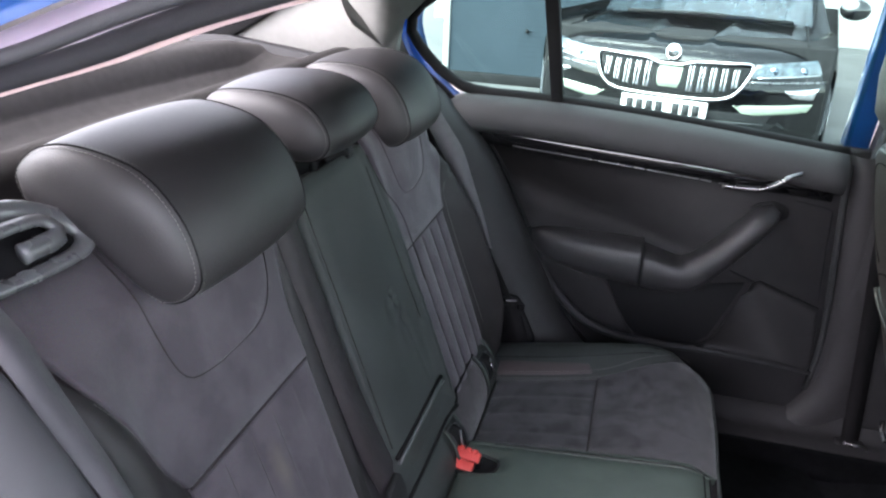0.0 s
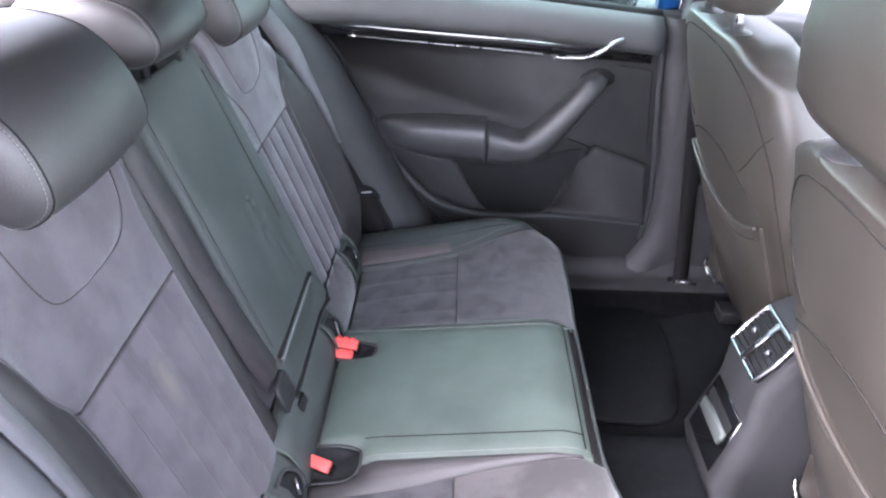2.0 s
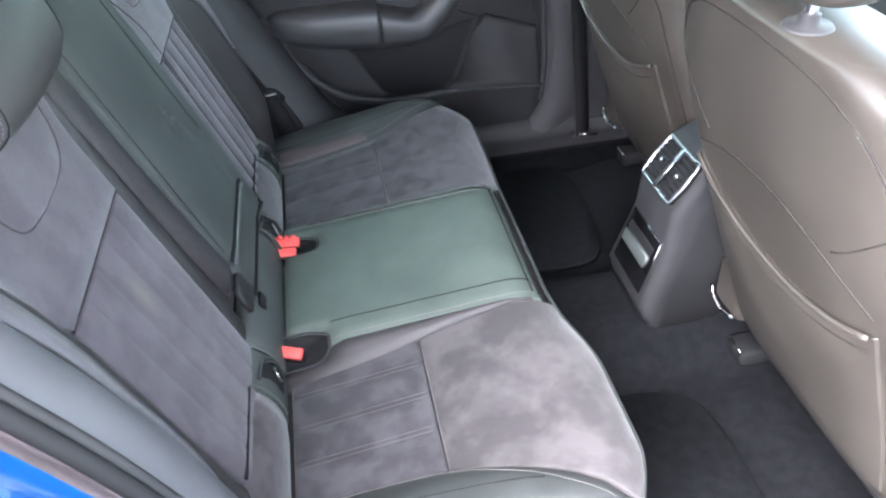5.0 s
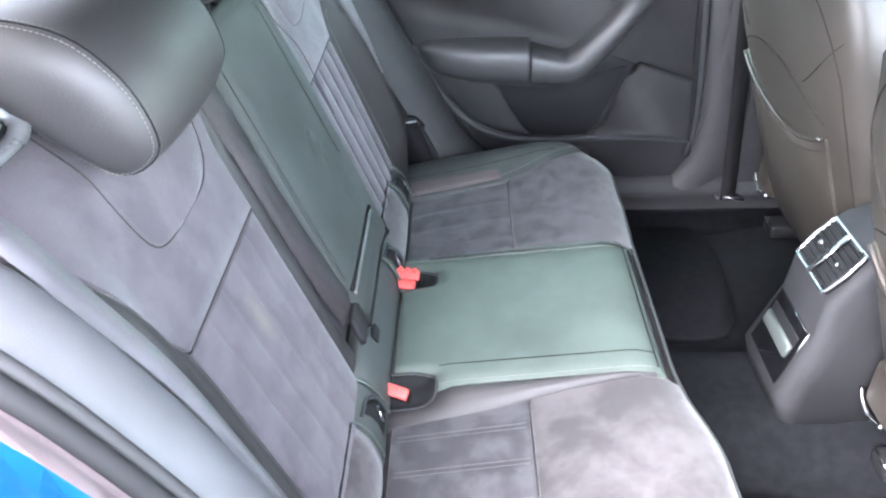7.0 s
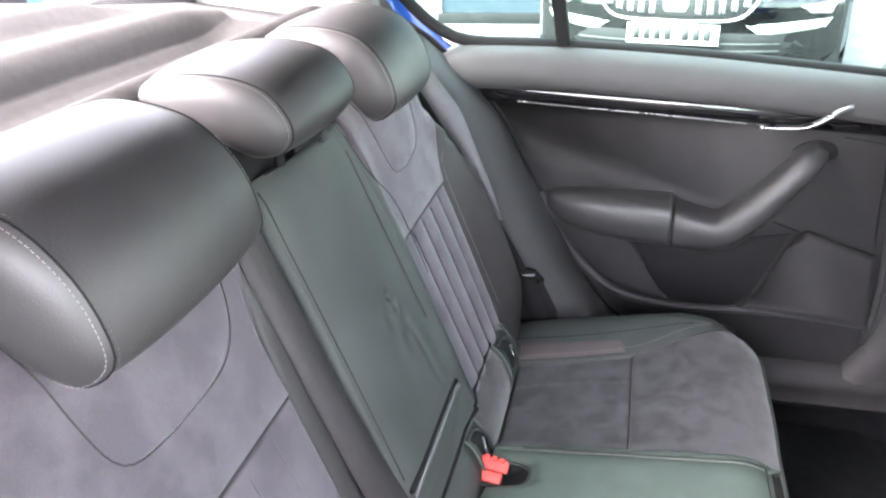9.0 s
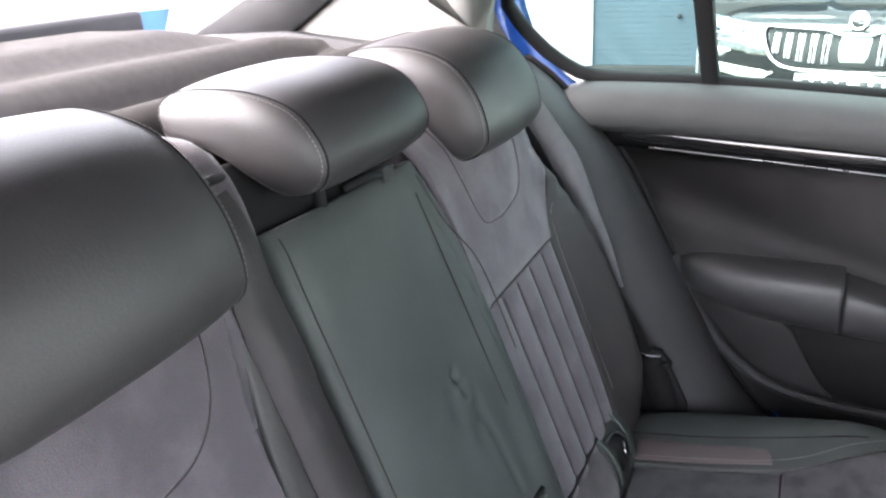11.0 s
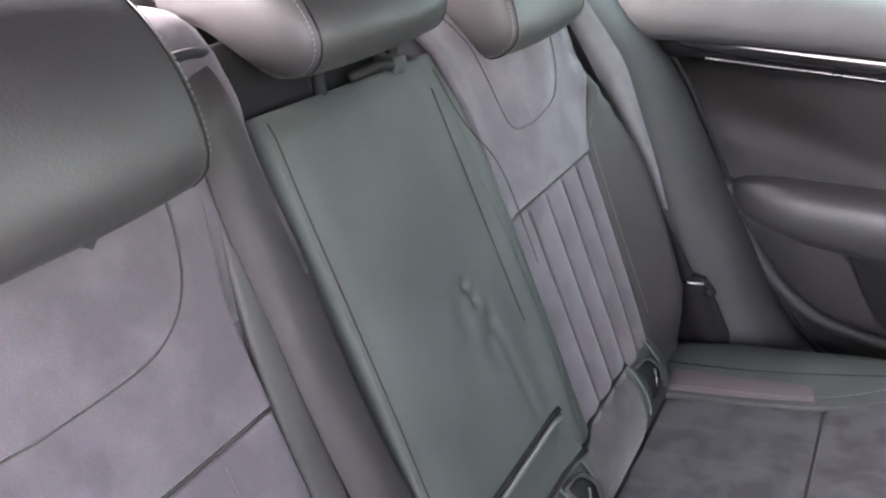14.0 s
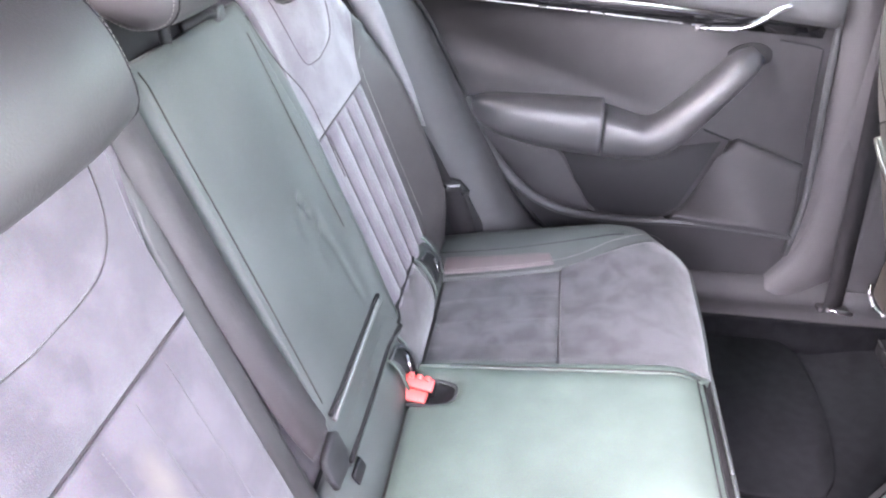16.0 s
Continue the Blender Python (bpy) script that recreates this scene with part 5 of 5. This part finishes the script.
def console():
    t = thing("centre_console", "black centre console with chrome-framed rear air vents", "console")
    rings = []
    for y, k in ((-0.090, 0.0), (-0.0875, 0.5), (-0.080, 0.9), (-0.07, 1.0), (0.07, 1.0), (0.080, 0.9), (0.0875, 0.5), (0.090, 0.0)):
        b = 0.024 * (1 - k)
        rings.append([(x + b * fx, y * (1 - 0.16 * step(z, 0.48, 0.64)), z - b * fz) for x, z, fx, fz in ((0.668, 0.40, 1, 0), (0.650, 0.462, 1, 0), (0.688, 0.588, 1, 0), (0.692, 0.655, 1, 0.3), (0.745, 0.735, 0.7, 1), (0.78, 0.752, 0, 1), (1.5, 0.77, 0, 1), (1.5, 0.36, 0, 0))])
    part("body", loft(rings), PLASTIC, t)
    vent = lambda a, b, h: (0.690 + 0.051 * b - 0.83 * h, a * 0.80, 0.660 + 0.071 * b + 0.55 * h)
    outline = [(-0.07, 0.06), (0.07, 0.06), (0.075, 0.5), (0.07, 0.97), (-0.07, 0.97), (-0.075, 0.5)]
    part("vent_box", slab(outline, lambda a, b, h: vent(a, b, h + 0.003), 0.006, 0.001), RUBBER, t, "dark vent opening")
    edge = [(p[0] + (q[0] - p[0]) * k / 8, p[1] + (q[1] - p[1]) * k / 8) for p, q in zip(outline, outline[1:] + outline[:1]) for k in range(8)]
    part("vent_frame", tube([vent(a * 0.97, b, 0.005) for a, b in edge], 0.0036, 8, flat=0.7, closed=True), SATIN, t, "chrome vent frame")
    part("vent_divider", slab([(-0.006, 0.04), (0.006, 0.04), (0.006, 0.96), (-0.006, 0.96)], lambda a, b, h: vent(a, b, h + 0.010), 0.006, 0.0015), SATIN, t, "chrome centre bar")
    for s in (-1, 1):
        for q in (0.14, 0.26, 0.38, 0.50, 0.62, 0.74, 0.86):
            part("vent_slat", slab([(s * 0.008, q - 0.022), (s * 0.068, q - 0.022), (s * 0.068, q + 0.022), (s * 0.008, q + 0.022)], lambda a, b, h: vent(a, b, h + 0.0065), 0.004, 0.001), RUBBER, t)
        part("vent_tab", slab([(s * 0.034, 0.47), (s * 0.042, 0.47), (s * 0.042, 0.57), (s * 0.034, 0.57)], lambda a, b, h: vent(a, b, h + 0.011), 0.008, 0.002), SATIN, t, "chrome vent tab")
    face = lambda a, b, h: (0.6545 + 0.302 * (b - 0.478) - h, a, b)
    part("socket_panel", slab([(-0.062, 0.478), (0.062, 0.478), (0.060, 0.585), (-0.060, 0.585)], lambda a, b, h: face(a, b, h + 0.003), 0.006, 0.003), GLOSS, t, "gloss black panel")
    part("ashtray_grip", slab([(-0.048, 0.526), (0.05, 0.526), (0.05, 0.548), (-0.048, 0.548)], lambda a, b, h: face(a, b, h + 0.010), 0.01, 0.003), BRUSHED, t, "pale metal grip")
    part("grip_recess", slab([(-0.050, 0.549), (0.052, 0.549), (0.052, 0.566), (-0.050, 0.566)], lambda a, b, h: face(a, b, h + 0.0045), 0.003, 0.001), RUBBER, t, "black recess above the grip")


console()


def cabin_front():
    d = thing("dashboard", "black dashboard below the windscreen", "dashboard")
    part("top", loft([[(x, y, z) for x, z in ((1.30, 0.55), (1.26, 0.80), (1.32, 0.95), (1.45, 1.0), (1.75, 0.98), (1.75, 0.55))] for y in np.linspace(-0.70, 0.70, 9)]), PLASTIC, d)
    part("front_bulkhead", box(1.70, 1.76, -0.74, 0.74, 0.30, 1.0, 0.01), PLASTIC, d)
    f = thing("door_2", "black and grey inner trim of the far front door", "car door", kind="structure")
    part("panel", box(0.80, 1.72, 0.68, 0.75, 0.42, 0.98, 0.02), PLASTIC, f)
    part("top_rail", loft([[(x, 0.70 + a, z + b) for a, b in ((0.05, -0.09), (-0.02, -0.09), (-0.034, -0.05), (-0.025, -0.01), (0.05, 0.0))] for x, z in ((0.79, 1.06), (1.2, 1.03), (1.72, 1.0))]), PLASTIC_S, f, "soft grey top rail")
    part("chrome_line", tube([(0.84, 0.672, 0.965), (1.2, 0.672, 0.945), (1.5, 0.672, 0.93)], 0.008, 8), CHROME, f, "chrome trim line")
    part("armrest", box(0.9, 1.4, 0.62, 0.70, 0.66, 0.74, 0.02, 4), PLASTIC_S, f)
    g = thing("door_3", "near front door trim and pillar", "car door", kind="structure")
    part("panel", box(0.86, 1.72, -0.76, -0.69, 0.42, 1.0, 0.02), PLASTIC, g)
    part("pillar", slab([(0.74, 1.42), (0.72, 1.0), (0.70, 0.42), (0.86, 0.40), (0.86, 1.42)], lambda a, b, h: (a, -0.72 + h + 0.22 * max(0, b - 1.05), b), 0.05, 0.012), PLASTIC_S, g)
    o = thing("door_4", "open near rear door with black inner trim", "car door", kind="structure")
    swing = Matrix.Translation((0.76, -0.77, 0)) @ Euler((0, 0, radians(72))).to_matrix().to_4x4()

    def leaf(pts, h0, thick, bevel=0.006):
        """A sheet of the open door: u from the hinge to its free edge, z up."""
        return slab(pts, lambda u, z, h: tuple(swing @ Vector((-u, h0 + h, z))), thick, bevel)
    part("inner_panel", leaf([(0.02, 0.45), (0.86, 0.45), (1.0, 0.70), (0.98, 1.03), (0.02, 1.03)], 0.05, 0.05), PLASTIC, o)
    part("outer_skin", leaf([(0.0, 0.34), (0.86, 0.34), (1.02, 0.62), (1.02, 1.02), (0.0, 1.02)], -0.05, 0.05), BLUE, o, "blue painted outer skin")
    for pts in ([(0.0, 1.02), (0.06, 1.02), (0.16, 1.40), (0.10, 1.42)], [(0.10, 1.42), (0.16, 1.38), (0.72, 1.36), (0.80, 1.40)], [(0.72, 1.37), (0.96, 1.02), (1.02, 1.02), (0.80, 1.40)]):
        part("window_frame", leaf(pts, -0.02, 0.04), RUBBER, o)
    part("pane", leaf([(0.05, 1.02), (0.97, 1.02), (0.74, 1.37), (0.15, 1.39)], -0.004, 0.004, 0), GLASS, o, flat=True)
    wind = thing("window_2", "windscreen and front side glass", "window", kind="structure")
    part("windscreen", strip([[(1.80, y, 0.98), (1.45, y, 1.20), (1.02, y, 1.425)] for y in np.linspace(-0.66, 0.66, 7)]), GLASS, wind)
    part("screen_pillar", tube([(1.84, 0.70, 0.98), (1.04, 0.60, 1.425)], 0.035, 10), LINER, wind)
    part("screen_pillar", tube([(1.84, -0.70, 0.98), (1.04, -0.60, 1.425)], 0.035, 10), LINER, wind)


cabin_front()

# ---- outside ----
ground = tagged(part("ground", box(-150, 150, -150, 150, -0.2, 0.0, 0.0), TARMAC, None, flat=True), "grey tarmac forecourt", "ground", kind="structure")


def shed():
    b = thing("clad_building", "blue-grey building clad in ribbed metal sheets", "building", kind="structure")
    part("wall", box(-1.78, 0.08, 6.95, 12.0, 0.0, 4.2, 0.0), CLAD, b, flat=True)
    bm = bmesh.new()
    for k in range(80):
        z = 0.10 + k * 0.05
        r = box(-1.78, 0.08, 6.946, 6.952, z, z + 0.047, 0.002, 1)
        me = bpy.data.meshes.new("tmp")
        r.to_mesh(me)
        r.free()
        bm.from_mesh(me)
        bpy.data.meshes.remove(me)
    part("ribbed_sheet", bm, CLAD, b, flat=True)
    for z in (1.16, 2.3):
        part("joint_rail", box(-1.78, 0.08, 6.938, 6.95, z, z + 0.02, 0.003), RUBBER, b)
    part("plinth", box(-1.80, 0.10, 6.90, 6.96, 0.0, 0.1, 0.004), RUBBER, b)
    part("corner_trim", box(-1.82, -1.76, 6.92, 6.97, 0.0, 4.2, 0.004), PALE, b)
    for x in (-0.95, -0.62):
        part("fixing", tube([(x, 6.93, 0.55), (x, 6.91, 0.55)], 0.02, 10), RUBBER, b)


shed()


def surroundings():
    w = thing("pale_building", "pale rendered building behind the parked car, with an unseen dark fascia", "building", kind="structure")
    part("wall", box(-3.6, 14.0, 13.0, 16.0, 0.0, 2.6, 0.02), PALE, w, flat=True)
    # Out of view; added so that the bonnet reflects something dark.
    part("fascia", box(-3.7, 14.1, 12.9, 16.1, 2.6, 7.5, 0.02), CLAD, w, "unseen dark fascia added for the bonnet to reflect", flat=True)
    f = thing("green_container", "green and white board fence seen through the rear window", "fence", kind="structure")
    for i in range(12):
        part("panel", box(-16.05, -16.0, -2.0 + i * 1.0, -1.04 + i * 1.0, 0.0, 1.9, 0.01), GREEN if i % 3 else PALE, f)


surroundings()


# Unseen wall, added to cut low light from the near side.
def boundary():
    w = thing("light_block_wall", "unseen grey-brown brick wall added to block low sky light", "wall", kind="structure")
    part("wall", box(-9.0, 9.0, -4.3, -4.0, 0.0, 0.9, 0.02), BRICK, w, flat=True)
    part("coping", box(-9.02, 9.02, -4.34, -3.96, 0.9, 0.97, 0.01), PALE, w, flat=True)


boundary()


def suv():
    t = thing("parked_car", "black parked SUV with a chrome-framed grille", "car")
    t.location, t.rotation_euler = (0.388, 3.935, 0), (0, 0, radians(-11))

    def nose(u, z, h=0.0):
        """The front face: u across, z up; h stands out."""
        bend = 0.32 * (abs(u) / 0.92) ** 3
        lean = 0.10 * step(z, 0.62, 0.92) + 0.10 * step(0.42 - z, 0, 0.2)
        return (u, 0.02 + bend + lean - h, z)
    rows = []
    for z in np.linspace(0.24, 0.80, 24):
        k = 1 - 0.04 * step(0.4 - z, 0, 0.2)
        rows.append([nose(u * k, z - 0.04 * (abs(u) / 0.92) ** 5 * step(z, 0.6, 0.80)) for u in np.linspace(-0.92, 0.92, 41)])
    part("front_bumper", strip(rows), BLACKPAINT, t)
    prof = spline([(0.0, 0.798), (0.02, 0.828), (0.065, 0.856), (0.16, 0.880), (0.32, 0.897), (0.60, 0.915), (1.0, 0.932)], 26)
    bon = []
    for v, z in prof:
        row = []
        for u in np.linspace(-0.9, 0.9, 61):
            y0 = nose(u, 0.80)[1]
            ridge = 0.016 * math.exp(-((abs(u) - 0.17 - 0.10 * v) / 0.022) ** 2) - 0.012 * step(0.15 + 0.10 * v - abs(u), 0, 0.05)
            wing = 0.022 * step(abs(u), 0.60, 0.70) * step(v, 0.05, 0.4)
            row.append((u, y0 + v * (1.25 - y0), z - 0.06 * (abs(u) / 0.9) ** 5 + (ridge + wing) * step(v, 0.0, 0.2)))
        bon.append(row)
    part("bonnet", strip(bon), BLACKPAINT, t)
    for s in (-1, 1):
        part("bonnet_gap", tube([(s * (0.735 - 0.05 * v), 0.30 + 0.93 * v, 0.900 + 0.040 * v) for v in np.linspace(0, 1, 12)], 0.004, 6), RUBBER, t)
    for s in (-1, 1):
        part("flank", strip([[(s * (0.92 - 0.05 * step(z, 0.75, 0.98)), y, z) for z in np.linspace(0.28, 0.98, 12)] for y in np.linspace(0.34, 4.25, 24)]), BLACKPAINT, t)
    part("underside", box(-0.9, 0.9, 0.3, 4.2, 0.24, 0.9, 0.02), RUBBER, t)
    cab = []
    for y, z, hw in ((1.16, 0.93, 0.76), (1.55, 1.28, 0.70), (1.95, 1.52, 0.62), (2.3, 1.58, 0.60), (3.4, 1.56, 0.60), (4.1, 1.2, 0.68), (4.25, 0.98, 0.74)):
        cab.append([(-hw - 0.08, y, 0.92), (-hw, y, z - 0.06), (-hw * 0.8, y, z), (0, y, z + 0.02), (hw * 0.8, y, z), (hw, y, z - 0.06), (hw + 0.08, y, 0.92)])
    part("cabin", strip(cab), BLACKPAINT, t)
    part("windscreen", strip([[(u * hw, y - 0.012, z + 0.02 * (1 - u * u)) for u in np.linspace(-1, 1, 9)] for y, z, hw in ((1.15, 0.945, 0.72), (1.56, 1.28, 0.64), (1.9, 1.49, 0.57))]), LAMP_GLASS, t, "bright reflecting windscreen")
    part("wiper", tube([(-0.55, 1.13, 0.958), (0.0, 1.14, 0.975), (0.6, 1.13, 0.958)], 0.012), RUBBER, t)
    half = [(0.07, 0.750), (0.15, 0.772), (0.34, 0.780), (0.462, 0.780), (0.450, 0.70), (0.395, 0.612), (0.31, 0.573), (0.12, 0.562)]
    gr = half + [(-u, z) for u, z in half[::-1]]
    part("grille", patch([(-0.29, 0.575), (-0.40, 0.63), (-0.45, 0.765)], [(0.29, 0.575), (0.40, 0.63), (0.45, 0.765)], nose, 0.006, 0.01, 30, 12), RUBBER, t, "black grille insert")
    part("grille_centre", patch([(-0.085, 0.612), (-0.092, 0.737)], [(0.085, 0.612), (0.092, 0.737)], nose, 0.014, 0.01, 10, 10), COVER, t, "smooth grille cover, painted pale for the sky it reflects")
    part("grille_frame", tube([nose(a, b, 0.02) for a, b in spline(gr + [gr[0]], 81)[:-1]], 0.0095, 8, closed=True), CHROME, t, "chrome grille frame")
    for i in range(5):
        for side in (-1, 1):
            u = side * (0.130 + i * 0.064)
            low = 0.600 + 0.09 * (abs(u) / 0.46) ** 4
            bar = part("grille_bar", slab([(u - 0.018, low), (u + 0.018, low), (u + 0.018, 0.752), (u - 0.018, 0.752)], lambda a, b, h: nose(a, b, h + 0.016), 0.012, 0.004), PLASTIC_S, t, "grey vertical grille bar")
            for e in (-0.014, 0.008):
                part("bar_edge", slab([(u + e - 0.0022, low + 0.004), (u + e + 0.0022, low + 0.004), (u + e + 0.0022, 0.748), (u + e - 0.0022, 0.748)], lambda a, b, h: nose(a, b, h + 0.019), 0.004, 0.001), CHROME, bar, "thin chrome edge")
    badge = part("badge", tube([nose(0, 0.818, 0.005), nose(0, 0.818, 0.022)], 0.040, 24), SATIN, t, "round metal badge")
    part("badge_ring", tube([nose(0.041 * math.cos(a), 0.818 + 0.041 * math.sin(a), 0.022) for a in np.linspace(0, 2 * math.pi, 28, endpoint=False)], 0.006, 6, closed=True), CHROME, badge)
    for s in (-1, 1):
        lamp = part("headlamp", patch([(s * 0.475, 0.70), (s * 0.47, 0.745), (s * 0.48, 0.785)], [(s * 0.86, 0.735), (s * 0.885, 0.79), (s * 0.87, 0.83)], nose, 0.010, 0.012, 24, 8), LAMP_GLASS, t, "clear headlamp with chrome inside")
        for u in (0.58, 0.74):
            part("reflector", tube([nose(s * u, 0.752, 0.0), nose(s * u, 0.752, 0.013)], 0.026, 14), LAMP_CHROME, lamp)
        part("light_strip", tube([nose(s * u, 0.712 + 0.03 * (u - 0.5) / 0.35, 0.012) for u in np.linspace(0.5, 0.85, 12)], 0.005, 6), CHROME, lamp)
        part("fog_lamp", patch([(s * 0.72, 0.600), (s * 0.66, 0.645)], [(s * 0.82, 0.592), (s * 0.845, 0.668)], nose, 0.008, 0.01, 14, 6), CHROME, t, "bright fog lamp housing")
        # Pale rod standing for a bright reflection on the bodywork below the lamp.
        part("body_reflection", tube([nose(s * u, 0.684 + 0.016 * (u - 0.46) / 0.4, 0.008) for u in np.linspace(0.46, 0.87, 14)], 0.005, 6), SATIN, t)
        part("bumper_insert", patch([(s * 0.47, 0.485), (s * 0.39, 0.545)], [(s * 0.80, 0.520), (s * 0.83, 0.572)], nose, 0.006, 0.01, 14, 6), COVER, t, "pale lower bumper insert")
        part("mirror", loft([[(s * (0.965 + 0.10 * math.cos(a)), 1.35 + q, 1.06 + 0.07 * math.sin(a)) for a in np.linspace(0, 2 * math.pi, 14, endpoint=False)] for q in (0, 0.04, 0.12)]), BLACKPAINT, t)
        for y in (0.95, 3.5):
            tyre = part("wheel", tube([(s * 0.80, y, 0.34), (s * 0.935, y, 0.34)], 0.34, 32), RUBBER, t)
            part("rim", tube([(s * 0.90, y, 0.34), (s * 0.94, y, 0.34)], 0.22, 24), CHROME, tyre)
    part("lower_grille", patch([(-0.6, 0.33), (-0.72, 0.40), (-0.6, 0.50)], [(0.6, 0.33), (0.72, 0.40), (0.6, 0.50)], nose, 0.006, 0.01, 24, 8), RUBBER, t, "black lower air intake")
    for z in (0.36, 0.40, 0.44):
        part("intake_bar", tube([nose(u, z, 0.008) for u in np.linspace(-0.58, 0.58, 12)], 0.006, 6), PLASTIC_S, t)
    plate = part("number_plate", slab([(-0.26, 0.438), (0.26, 0.438), (0.26, 0.551), (-0.26, 0.551)], lambda a, b, h: (a, -0.035 - h, b), 0.012, 0.003), WHITE, t, "white number plate")
    for a in (-0.225, -0.165, -0.105, -0.045, 0.055, 0.115, 0.175):
        part("plate_bar", slab([(a, 0.462), (a + 0.042, 0.462), (a + 0.042, 0.529), (a, 0.529)], lambda p, q, h: (p, -0.038 - h, q), 0.004, 0.0), INK, plate)


suv()
